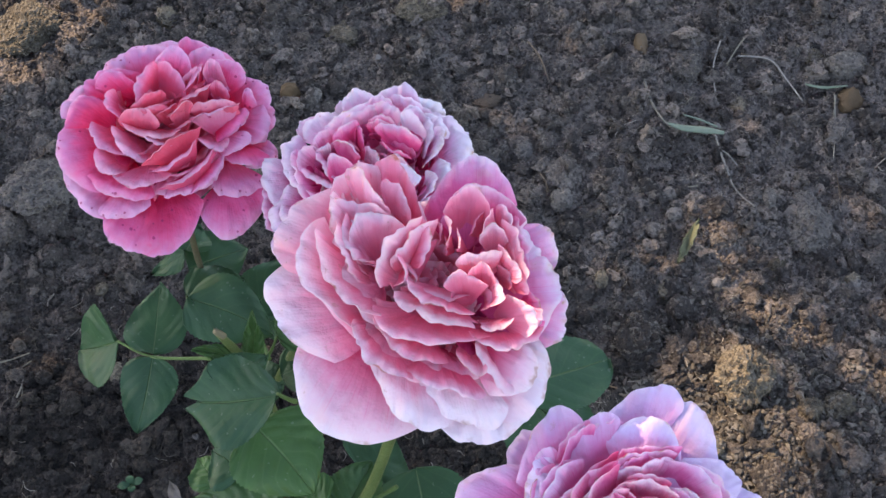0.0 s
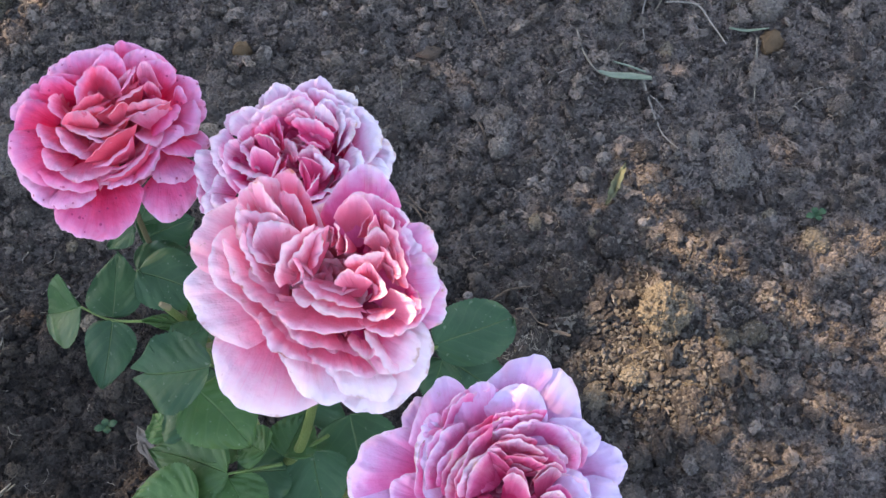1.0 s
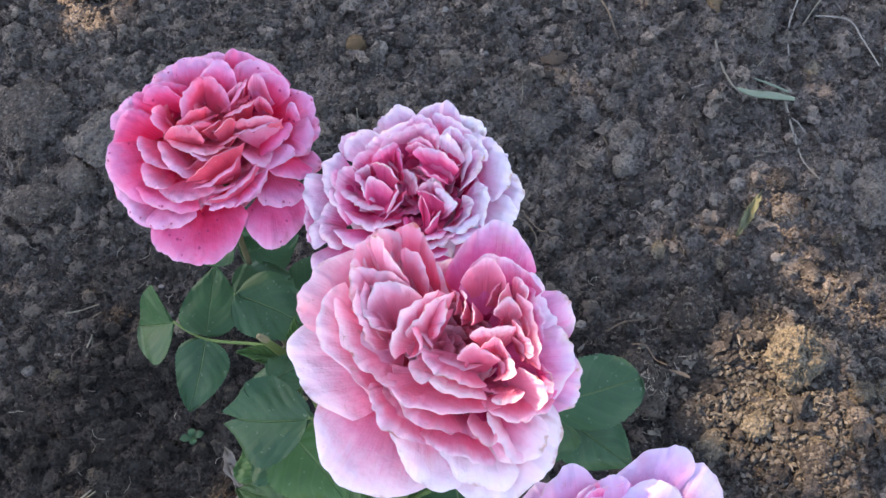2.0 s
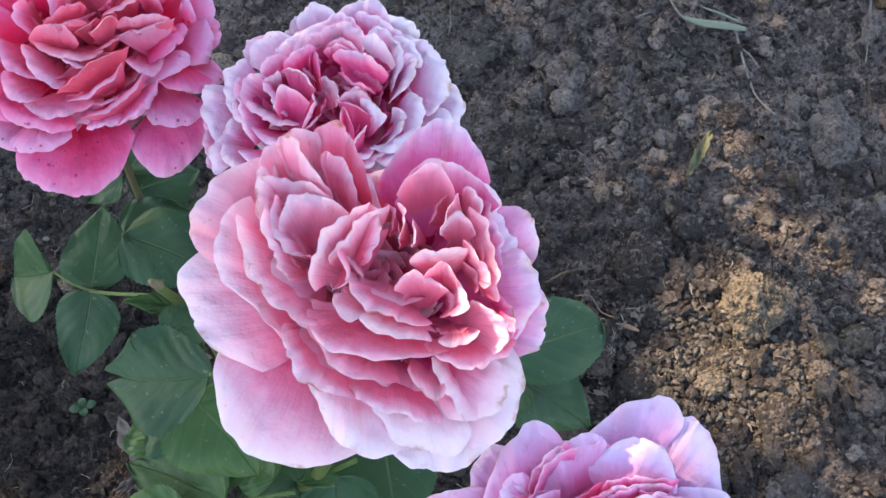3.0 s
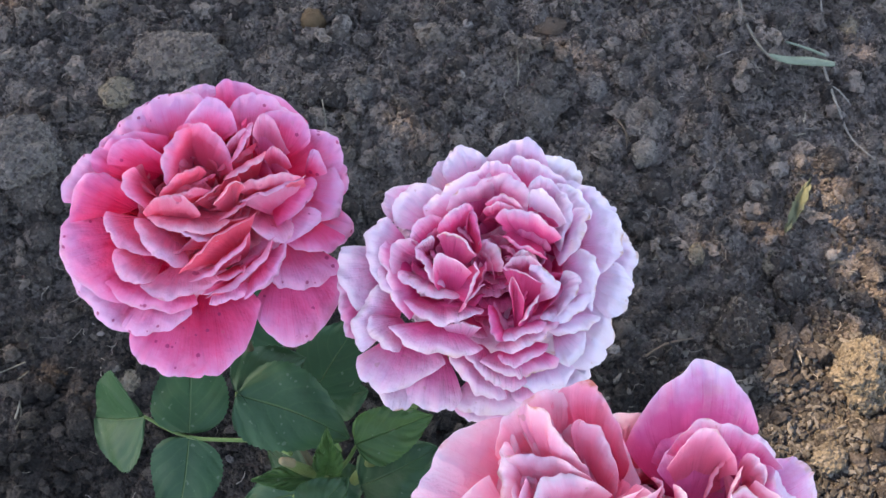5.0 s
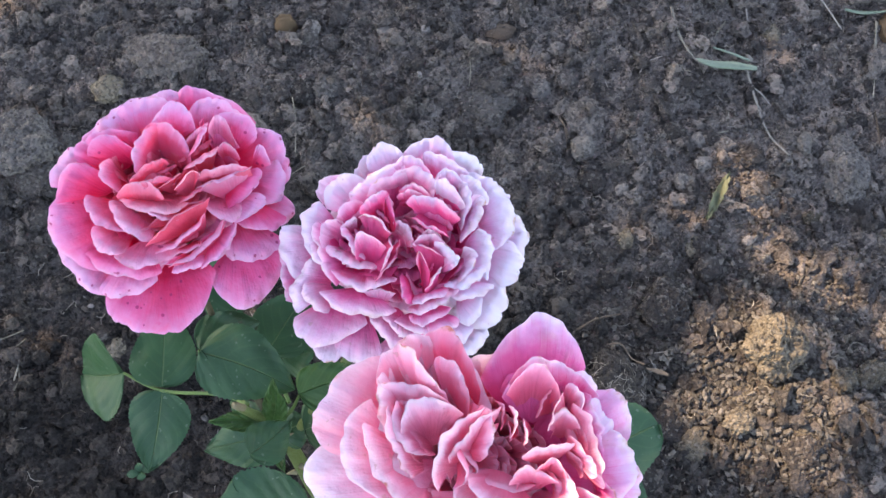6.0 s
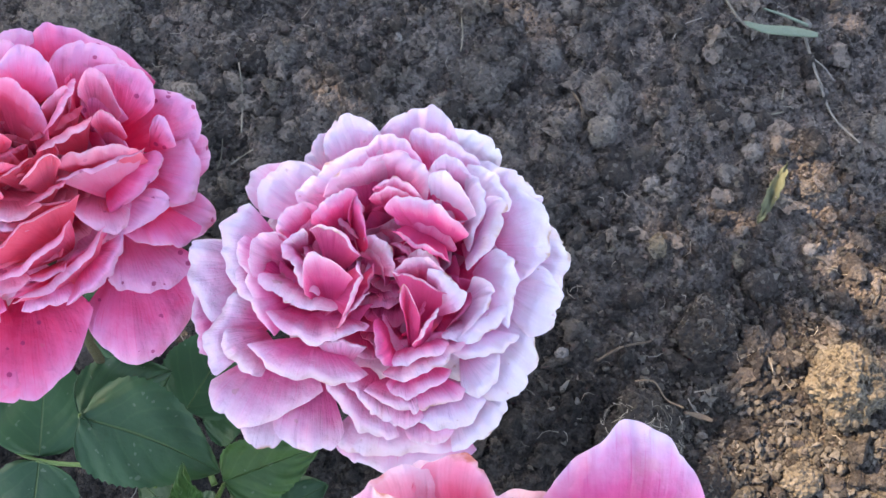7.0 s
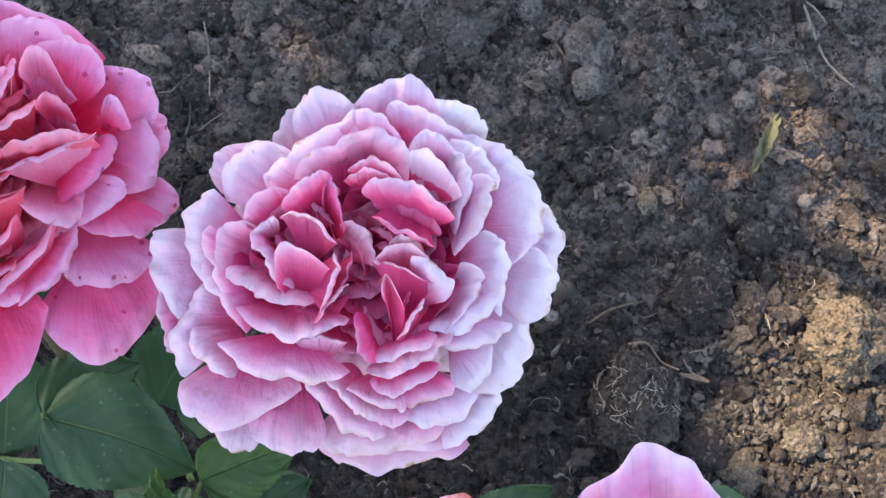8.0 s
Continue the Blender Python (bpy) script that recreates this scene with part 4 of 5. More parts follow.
rose = bloom((-0.0426, -0.4002, 0.4120), (0.9964, -0.0832, 0.0137), (-0.0339, -0.2468, 0.9685), "d")
petal(rose, 62.2, 167, 36.1, -29, 10.0, -2.1, -20, 31.5, -8, 9)
petal(rose, 68.5, -171, 38.3, 14, 7.3, -5.6, -24, 36.4, -5, 9)
petal(rose, 45.9, -178, 16.2, -53, 5.3, 0.7, -16, 17.3, -32, 9)
petal(rose, 50.3, 124, 29.2, 4, 11.7, -5.7, -14, 30.0, -20, 9)
petal(rose, 51.8, 143, 18.7, 3, 2.5, -1.4, -24, 25.3, -8, 9)
petal(rose, 55.5, 76, 34.9, 31, 8.7, -7.1, -20, 34.2, 0, 9)
petal(rose, 56.3, 53, 25.4, -17, 7.7, 5.6, -22, 32.4, 3, 9)
petal(rose, 49.3, 24, 20.5, 18, 6.9, -2.9, -18, 29.5, 1, 9)
petal(rose, 58.5, 7, 22.0, 15, 7.5, -0.4, -24, 32.7, 6, 9)
petal(rose, 56.9, -10, 22.6, 15, 6.7, 3.1, -22, 30.2, 6, 9)
petal(rose, 42.2, 72, 27.3, 5, 11.5, -2.0, -10, 23.7, -1, 9)
petal(rose, 37.6, 111, 30.9, 13, 5.9, -2.5, -8, 23.0, -6, 15)
petal(rose, 40.5, 144, 16.9, 9, 4.0, -2.2, -10, 20.4, -17, 9)
petal(rose, 36.3, 121, 19.7, 19, 2.6, -1.1, -6, 18.7, -21, 15)
petal(rose, 36.6, 164, 31.0, -1, 5.7, -3.4, -8, 22.1, -11, 15)
petal(rose, 31.3, 157, 31.1, -6, 6.2, -0.8, -5, 20.2, -15, 15)
petal(rose, 22.2, 154, 38.4, -7, 6.4, 2.9, -3, 17.4, -19, 15)
petal(rose, 16.8, 163, 33.0, -10, 5.5, 2.9, -2, 16.6, -32, 15)
petal(rose, 11.0, 154, 30.0, -9, 6.4, 1.7, 0, 13.9, -19, 15)
petal(rose, 25.8, 78, 23.3, 25, 0.8, 2.4, -5, 12.8, 23, 15)
petal(rose, 21.6, 76, 23.8, 32, 0.4, 1.2, -4, 11.2, 27, 15)
petal(rose, 37.7, 29, 30.7, 20, 10.9, -3.3, -7, 26.2, 1, 15)
petal(rose, 17.8, 56, 20.2, 24, 3.0, 0.5, -2, 10.0, 21, 15)
petal(rose, 26.8, 21, 17.7, 35, 2.8, 0.3, -4, 15.7, 17, 15)
petal(rose, 18.4, 19, 16.7, 54, 1.3, -4.1, 0, 11.5, 13, 15)
petal(rose, 24.1, 12, 12.9, -85, -6.4, 2.0, -2, 12.8, 63, 15)
petal(rose, 37.5, -4, 21.6, 51, 5.8, 0.9, -8, 19.8, 34, 15)
petal(rose, 9.8, -0, 13.1, 57, 6.1, 1.7, 2, 13.3, 68, 15)
petal(rose, 10.0, 104, 11.4, -26, 5.6, 3.1, 0, 12.5, -3, 15)
petal(rose, 28.1, -15, 13.2, 84, 5.0, 0.5, -3, 12.3, 70, 15)
petal(rose, 51.7, -35, 32.2, 11, 11.2, 2.3, -16, 33.0, 9, 9)
petal(rose, 52.2, -85, 48.1, -2, 11.0, 0.6, -20, 32.0, 4, 9)
petal(rose, 53.8, -139, 44.5, 8, 9.6, -3.2, -20, 28.1, 4, 9)
petal(rose, 41.5, -45, 26.2, 3, 9.6, 2.2, -8, 24.0, 9, 15)
petal(rose, 39.4, -98, 37.6, 0, 7.3, -0.3, -9, 24.2, 1, 9)
petal(rose, 38.0, -149, 24.6, 7, 4.0, -3.0, -7, 18.5, -9, 15)
petal(rose, 31.1, -51, 20.8, 5, 8.5, 1.9, -3, 16.7, 7, 15)
petal(rose, 28.5, -111, 27.4, -5, 6.5, 0.4, -3, 15.0, 2, 15)
petal(rose, 19.5, -98, 12.6, 19, 9.0, 1.9, 0, 12.1, 20, 15)

leaf = rose_leaf([(-0.228, -0.237, 0.215), (-0.245, -0.227, 0.200), (-0.279, -0.221, 0.193), (-0.301, -0.209, 0.192)], "compound rose leaf with three green leaflets")
leaflet(leaf, (-0.301, -0.209, 0.192), (-0.332, -0.203, 0.170), 0.045, 10, 0.5, 0)
leaflet(leaf, (-0.279, -0.219, 0.193), (-0.278, -0.172, 0.195), 0.034, 0, 0.15, 0)
leaflet(leaf, (-0.279, -0.221, 0.193), (-0.289, -0.263, 0.178), 0.032, 0, 0.12, 0)
leaf = rose_leaf([(-0.243, -0.229, 0.240), (-0.245, -0.223, 0.255), (-0.245, -0.218, 0.262)], "dark green rose leaf below the pink bloom")
leaflet(leaf, (-0.245, -0.219, 0.262), (-0.198, -0.240, 0.255), 0.035, 0, 0.1, 0.2)
leaflet(leaf, (-0.245, -0.217, 0.262), (-0.215, -0.201, 0.250), 0.024, 0, 0.1, 0.1)
leaflet(leaf, (-0.251, -0.183, 0.250), (-0.273, -0.188, 0.235), 0.013, 0, 0.1, 0)
leaf = rose_leaf([(-0.205, -0.239, 0.220), (-0.211, -0.223, 0.220), (-0.214, -0.213, 0.225)], "shaded green rose leaf deep in the bush")
leaflet(leaf, (-0.215, -0.211, 0.225), (-0.191, -0.180, 0.235), 0.030, 0, 0.15, 0.2)
leaflet(leaf, (-0.256, -0.174, 0.215), (-0.222, -0.158, 0.210), 0.039, 0, 0.1, 0)
leaflet(leaf, (-0.257, -0.164, 0.220), (-0.251, -0.146, 0.220), 0.023, 0, 0.1, 0)
leaflet(leaf, (-0.210, -0.213, 0.215), (-0.191, -0.211, 0.220), 0.020, 0, 0.1, 0.2)
leaf = rose_leaf([(-0.212, -0.257, 0.240), (-0.201, -0.250, 0.250), (-0.195, -0.245, 0.262)], "creased green rose leaf beside the cane")
leaflet(leaf, (-0.195, -0.244, 0.262), (-0.162, -0.236, 0.270), 0.023, -15, 0.25, 0.8)
leaflet(leaf, (-0.195, -0.258, 0.240), (-0.162, -0.246, 0.255), 0.030, 20, 0.1, 0.4)
leaflet(leaf, (-0.210, -0.254, 0.220), (-0.194, -0.250, 0.230), 0.021, 0, 0.1, 0.2)
leaf = rose_leaf([(-0.213, -0.256, 0.230), (-0.223, -0.255, 0.210), (-0.229, -0.254, 0.200)], "green rose leaf low on the cane")
leaflet(leaf, (-0.218, -0.252, 0.200), (-0.256, -0.255, 0.190), 0.026, 0, 0.15, 0.3)
leaflet(leaf, (-0.223, -0.246, 0.195), (-0.244, -0.226, 0.180), 0.017, 0, 0.15, 0.2)
leaf = rose_leaf([(-0.176, -0.312, 0.330), (-0.178, -0.315, 0.340), (-0.182, -0.315, 0.347)], "broad green rose leaf with an eaten notch")
leaflet(leaf, (-0.182, -0.3155, 0.346), (-0.229, -0.311, 0.333), 0.045, 0, 0.12, 0.35, cleft=0.20, blunt=1.0)
leaflet(leaf, (-0.199, -0.311, 0.300), (-0.172, -0.342, 0.285), 0.045, 0, 0.1, 0.8)
leaflet(leaf, (-0.217, -0.276, 0.280), (-0.199, -0.259, 0.270), 0.020, 0, 0.1, 0.2)
leaflet(leaf, (-0.213, -0.314, 0.250), (-0.231, -0.301, 0.245), 0.031, 0, 0.1, 0.3)
leaflet(leaf, (-0.202, -0.310, 0.270), (-0.214, -0.279, 0.260), 0.024, 0, 0.1, 0.2)
leaf = rose_leaf([(-0.162, -0.339, 0.236), (-0.178, -0.342, 0.240), (-0.192, -0.345, 0.246)], "crinkled bright green young rose leaf")
leaflet(leaf, (-0.192, -0.345, 0.246), (-0.242, -0.323, 0.235), 0.036, 0, 0.15, 1.0)
leaflet(leaf, (-0.190, -0.339, 0.246), (-0.197, -0.308, 0.235), 0.029, 0, 0.1, 0.9)
leaflet(leaf, (-0.210, -0.362, 0.245), (-0.251, -0.353, 0.240), 0.039, 0, 0.15, 1.0)
leaflet(leaf, (-0.193, -0.346, 0.240), (-0.179, -0.380, 0.235), 0.031, 0, 0.15, 0.8)
leaflet(leaf, (-0.189, -0.342, 0.235), (-0.150, -0.337, 0.215), 0.038, 0, 0.1, 0.3)
leaflet(leaf, (-0.170, -0.335, 0.250), (-0.187, -0.322, 0.245), 0.024, 0, 0.1, 0.9)
leaflet(leaf, (-0.228, -0.317, 0.240), (-0.240, -0.301, 0.235), 0.021, 0, 0.1, 0.8)
leaf = rose_leaf([(-0.133, -0.328, 0.250), (-0.146, -0.331, 0.240), (-0.160, -0.335, 0.240)], "dark green rose leaf in deep shade")
leaflet(leaf, (-0.160, -0.336, 0.240), (-0.146, -0.310, 0.240), 0.027, 0, 0.35, 0.85)
leaflet(leaf, (-0.145, -0.330, 0.225), (-0.139, -0.368, 0.210), 0.036, 0, 0.1, 0.2)
leaflet(leaf, (-0.164, -0.334, 0.220), (-0.177, -0.379, 0.210), 0.038, 0, 0.1, 0.2)
leaflet(leaf, (-0.124, -0.301, 0.200), (-0.116, -0.355, 0.190), 0.047, 0, 0.1, 0.2)
leaflet(leaf, (-0.152, -0.299, 0.190), (-0.135, -0.280, 0.190), 0.044, 0, 0.1, 0.2)
leaf = rose_leaf([(-0.128, -0.290, 0.235), (-0.115, -0.278, 0.245), (-0.107, -0.272, 0.250)], "green rose leaf half hidden beneath the salmon bloom")
leaflet(leaf, (-0.109, -0.276, 0.250), (-0.080, -0.256, 0.246), 0.024, 0, 0.1, 0.3)
leaf = rose_leaf([(-0.090, -0.305, 0.270), (-0.074, -0.298, 0.285), (-0.065, -0.293, 0.290)], "smooth green rose leaf with broad leaflets")
leaflet(leaf, (-0.067, -0.292, 0.290), (-0.020, -0.274, 0.278), 0.039, 0, 0.03, 0, blunt=1.0)
leaflet(leaf, (-0.061, -0.293, 0.270), (-0.025, -0.315, 0.250), 0.034, 0, 0.1, 0.2)
leaflet(leaf, (-0.063, -0.296, 0.275), (-0.073, -0.317, 0.260), 0.025, 0, 0.1, 0.2)


cane_part = stem([(-0.205, -0.262, -0.02), (-0.207, -0.262, 0.06), (-0.208, -0.258, 0.15), (-0.210, -0.255, 0.235), (-0.222, -0.254, 0.287)], (0.0062, 0.0052, 0.0036, 0.0018), CANE, "thick green cane pruned at its tip", "cane")
stem([(-0.209, -0.256, 0.185), (-0.222, -0.236, 0.20), (-0.234, -0.212, 0.225), (-0.240, -0.194, 0.275), (-0.236, -0.185, 0.335)], (0.0020, 0.0017, 0.0017, 0.0020), CANE_OLD, "brownish flower stalk")
stem([(-0.209, -0.257, 0.20), (-0.185, -0.245, 0.25), (-0.155, -0.215, 0.29), (-0.140, -0.20, 0.325)], (0.0032, 0.0027, 0.0025), CANE)
stem([(-0.206, -0.262, 0.10), (-0.170, -0.325, 0.20), (-0.150, -0.332, 0.245), (-0.128, -0.324, 0.34), (-0.118, -0.315, 0.415)], (0.0040, 0.0034, 0.0028, 0.0028), CANE)
stem([(-0.204, -0.262, 0.05), (-0.15, -0.335, 0.16), (-0.09, -0.37, 0.26), (-0.055, -0.385, 0.365)], (0.0042, 0.0034, 0.0028), CANE)
verts, faces = tube(np.array([(-0.2195, -0.2541, 0.2835), (-0.2215, -0.254, 0.2868), (-0.2232, -0.2539, 0.2898)]) - BASE, (0.0019, 0.0019, 0.0015), 12)
mesh_object("cut_end", verts, faces, CUT, cane_part, label="pale tan pruned end")
# thorns and small green shoots on the cane
for k in range(9):
    z = 0.04 + 0.024 * k
    a = k * 2.4
    foot = np.array((-0.2065 - 0.0045 * (k / 9), -0.261, z))
    way = np.array((math.cos(a), math.sin(a), 0.25))
    verts, faces = tube([foot + way * 0.003 - BASE, foot + way * 0.006 - BASE, foot + way * 0.0095 + np.array((0, 0, -0.002)) - BASE], (0.0022, 0.0012, 0.0002), 6)
    mesh_object("thorn", verts, faces, CUT, cane_part)
for b, e, w in (((-0.214, -0.257, 0.262), (-0.236, -0.259, 0.280), 0.009), ((-0.209, -0.255, 0.255), (-0.205, -0.244, 0.288), 0.011), ((-0.212, -0.258, 0.245), (-0.205, -0.280, 0.262), 0.010)):
    leaflet(cane_part, b, e, w, 0, 0.5, 0.9)


# ---- loose things on the soil ----
def strand(points, radii, mat, name, label, category, flat=1.0, lift=0.004):
    """A stalk, root or straw that lies on the soil."""
    line = []
    for i, (x, y) in enumerate(points):
        wave = 0.0015 * math.sin(i * 2.1 + x * 40)
        line.append((x, y, max(soil_height(x, y), -0.003) + lift + wave))
    o = np.array(line[0])
    verts, faces = tube(np.array(line) - o, np.array(radii) * (0.72 if flat == 1.0 else 0.9), 7, flat)
    ob = mesh_object(name, verts, faces, mat)
    ob.location = o
    return tagged(ob, label, category, group=category + "s on the soil")


stone_meshes = {}


def stone(place, size, mat, name, label, category, seed, sink=0.3, turn=0.0, group=""):
    """A clod or pebble, half bedded in the soil."""
    key = (mat.name, seed)
    if key not in stone_meshes:
        v, f = lump(200 + seed, 5 if size[0] > 0.016 else 4 if size[0] > 0.008 else 3, 0.27, (1, 1, 1))
        if name == "clod":
            crumble = [1.04 - 0.16 * abs(noise.noise(Vector(p) * 2.6)) - 0.15 * abs(noise.noise(Vector(p) * 5.5)) + 0.07 * noise.noise(Vector(p) * 13) + 0.05 * noise.noise(Vector(p) * 28) for p in v]
            v = v * np.array(crumble)[:, None]
        me = bpy.data.meshes.new(name)
        me.from_pydata([tuple(p) for p in v], [], f.tolist())
        me.polygons.foreach_set("use_smooth", [name != "clod"] * len(me.polygons))
        me.materials.append(mat)
        stone_meshes[key] = me
    ob = new(name, stone_meshes[key])
    low = 0.12 if name == "clod" else 0.0
    ob.location = (place[0], place[1], soil_height(*place) + size[2] * (1 - 2 * sink - 2 * low) * 0.8)
    ob.scale = size
    ob.rotation_euler = (0, 0, turn)
    return tagged(ob, label, category, group=group or category + "s on the soil")


def dry_leaf(base, tip, width, mat, label, name="dry_leaf", category="leaf"):
    """A shrivelled leaf or chip lying on the soil."""
    b = np.array((*base, max(soil_height(*base), 0) + 0.004))
    e = np.array((*tip, max(soil_height(*tip), 0) + 0.007))
    axis = e - b
    length = np.linalg.norm(axis)
    axis /= length
    side = np.cross(axis, (0, 0, 1))
    side /= np.linalg.norm(side)
    q, s = np.meshgrid(np.linspace(-1, 1, 9), np.linspace(0, 1, 18))
    half = width / 2 * (np.sin(math.pi * np.clip(s * 0.94 + 0.03, 0, 1)) ** 0.8 + 0.12 * np.sin(s * 31) + 0.08 * np.sin(s * 57))
    h = 0.0028 * np.abs(q) + 0.0016 * np.sin(s * 9 + q * 2) + 0.0008 * np.sin(s * 25 + q * 5)
    grid = (s * length)[..., None] * axis + (q * half)[..., None] * side + h[..., None] * np.array((0, 0, 1.0))
    verts, faces, uv = shell(grid, np.full_like(s, 0.0004), np.stack([q * 0.5 + 0.5, s], axis=2))
    ob = mesh_object(name, verts, faces, mat, None, uv)
    ob.location = b
    return tagged(ob, label, category)


strand([(0.082, 0.111), (0.084, 0.085), (0.093, 0.062), (0.107, 0.057)], (0.0016, 0.0013, 0.001), ROOT, "grass_stalk", "pale withered grass stalk lying on the soil", "grass stalk", 1.0, 0.004)
strand([(0.095, 0.061), (0.108, 0.057), (0.126, 0.056), (0.143, 0.053)], (0.0012, 0.0036, 0.0042, 0.002), BLADE, "grass", "grey-green uprooted grass blade lying on the soil", "grass", 0.25, 0.008)
strand([(0.111, 0.074), (0.124, 0.068), (0.139, 0.062)], (0.001, 0.0014, 0.0016), BLADE, "grass_stalk", "thin pale green grass stalk on the soil", "grass stalk", 1.0, 0.004)
strand([(0.136, 0.054), (0.138, 0.028), (0.144, -0.002), (0.154, -0.025)], (0.0015, 0.0012, 0.0008), ROOT, "root_strand", "pale wiry root lying on dark soil", "root", 1.0, 0.004)
strand([(0.136, 0.041), (0.143, 0.032), (0.150, 0.022)], (0.0009, 0.0005), ROOT, "root_strand", "fine pale side root on dark soil", "root", 1.0, 0.004)
strand([(0.169, 0.136), (0.196, 0.132), (0.206, 0.111), (0.216, 0.084)], (0.0012, 0.0013, 0.0008), ROOT, "grass_stalk", "bent pale straw stalk on the soil", "grass stalk", 1.0, 0.004)
strand([(0.155, 0.151), (0.145, 0.125), (0.143, 0.098)], (0.0012, 0.0008), ROOT, "root_strand", "pale root sticking out of the soil", "root", 1.0, 0.004)
strand([(0.178, 0.156), (0.168, 0.143), (0.157, 0.126)], (0.0012, 0.0008), STRAW, "straw", "short dry straw on the soil", "straw", 1.0, 0.004)
strand([(0.222, 0.102), (0.238, 0.099), (0.258, 0.098)], (0.0012, 0.002, 0.0006), BLADE, "grass", "narrow green grass blade on the soil", "grass", 0.3, 0.004)
strand([(0.246, 0.089), (0.239, 0.063), (0.234, 0.037)], (0.0008, 0.0006), STRAW, "straw", "thin dry straw lying on the soil", "straw", 1.0, 0.004)
strand([(0.230, 0.011), (0.229, -0.019)], (0.0008, 0.0006), TWIG, "twig", "thin brown twig on the soil", "twig", 1.0, 0.004)
strand([(-0.015, 0.160), (-0.007, 0.140), (0.000, 0.121)], (0.0012, 0.0009), TWIG, "twig", "thin brown twig on the soil", "twig", 1.0, 0.004)
strand([(-0.421, -0.286), (-0.413, -0.281), (-0.404, -0.275)], (0.0012, 0.001), STRAW, "straw", "short pale straw on the soil", "straw", 1.0, 0.004)
strand([(-0.427, -0.161), (-0.426, -0.151), (-0.425, -0.142)], (0.001, 0.0008), STRAW, "straw", "short pale straw on the soil", "straw", 1.0, 0.004)
strand([(-0.448, -0.133), (-0.437, -0.128), (-0.423, -0.123)], (0.001, 0.0007), STRAW, "straw", "thin dry straw lying on the soil", "straw", 1.0, 0.004)
strand([(-0.091, -0.049), (-0.080, -0.054), (-0.073, -0.067), (-0.072, -0.078)], (0.0009, 0.0006), TWIG, "root_strand", "curled brown root on the soil", "root", 1.0, 0.004)
strand([(-0.083, -0.045), (-0.071, -0.060), (-0.063, -0.064)], (0.0008, 0.0005), TWIG, "root_strand", "curled brown root on the soil", "root", 1.0, 0.004)
strand([(-0.019, -0.149), (-0.005, -0.143), (0.014, -0.139)], (0.0013, 0.0009), TWIG, "twig", "thin brown twig on the soil", "twig", 1.0, 0.004)
strand([(0.070, -0.150), (0.079, -0.152), (0.080, -0.163)], (0.0006, 0.0005), ROOT, "root_strand", "fine pale thread of root", "root", 1.0, 0.004)
strand([(-0.002, -0.166), (0.008, -0.167), (0.015, -0.177), (0.023, -0.183)], (0.0007, 0.0006, 0.0007), TWIG, "root_strand", "grey root bent over a clod", "root", 1.0, 0.022)
strand([(0.025, -0.184), (0.034, -0.186), (0.041, -0.189)], (0.0006, 0.0022, 0.0009), TWIG, "straw", "flattened dry straw end beside a clod", "straw", 0.4, 0.014)
strand([(0.117, 0.019), (0.111, 0.007)], (0.0006, 0.0005), STRAW, "straw", "thin dry straw lying on the soil", "straw", 1.0, 0.004)
strand([(0.098, -0.003), (0.112, 0.000)], (0.0005, 0.0008), STRAW, "straw", "thin dry straw lying on the soil", "straw", 1.0, 0.004)
strand([(0.054, -0.049), (0.066, -0.045)], (0.0005, 0.0006), TWIG, "twig", "thin brown twig on the soil", "twig", 1.0, 0.004)
strand([(-0.233, 0.006), (-0.234, -0.007), (-0.236, -0.018)], (0.0006, 0.0005), STRAW, "straw", "thin dry straw standing in the soil", "straw", 1.0, 0.004)
strand([(-0.214, -0.007), (-0.222, -0.010), (-0.228, -0.016)], (0.0006, 0.0005), STRAW, "straw", "thin dry straw lying on the soil", "straw", 1.0, 0.004)
strand([(-0.195, 0.014), (-0.187, 0.005), (-0.185, -0.004)], (0.0005, 0.0005), TWIG, "root_strand", "thin brown root in the soil", "root", 1.0, 0.004)
strand([(-0.192, -0.023), (-0.185, -0.021), (-0.179, -0.023)], (0.0006, 0.0005), TWIG, "twig", "thin brown twig on the soil", "twig", 1.0, 0.004)
strand([(-0.017, 0.026), (-0.013, 0.013), (-0.012, 0.002)], (0.0008, 0.0006), TWIG, "twig", "thin brown twig on the soil", "twig", 1.0, 0.004)
strand([(-0.222, 0.051), (-0.220, 0.029), (-0.221, 0.004)], (0.0007, 0.0006), STRAW, "straw", "long dry straw lying on the soil", "straw", 1.0, 0.004)
strand([(-0.438, -0.139), (-0.429, -0.135), (-0.421, -0.129)], (0.0009, 0.0007), STRAW, "straw", "pale dry straw lying on the soil", "straw", 1.0, 0.004)
strand([(-0.427, -0.168), (-0.425, -0.159), (-0.425, -0.151)], (0.0009, 0.0007), STRAW, "straw", "short pale straw on the soil", "straw", 1.0, 0.004)
strand([(-0.444, 0.056), (-0.436, 0.064), (-0.436, 0.075)], (0.0009, 0.0007), TWIG, "twig", "thin brown twig on the soil", "twig", 1.0, 0.004)
strand([(-0.016, 0.023), (-0.013, 0.012), (-0.010, 0.004)], (0.0008, 0.0006), TWIG, "twig", "thin brown twig on the soil", "twig", 1.0, 0.004)
strand([(-0.082, 0.075), (-0.082, 0.064), (-0.084, 0.054)], (0.0008, 0.0006), STRAW, "straw", "thin dry straw on the soil", "straw", 1.0, 0.004)
strand([(0.050, 0.054), (0.057, 0.063), (0.069, 0.066)], (0.0006, 0.0005), ROOT, "root_strand", "fine pale thread of root", "root", 1.0, 0.004)
strand([(0.115, 0.086), (0.120, 0.092), (0.125, 0.098)], (0.0008, 0.0007), STRAW, "straw", "short pale straw on the soil", "straw", 1.0, 0.004)
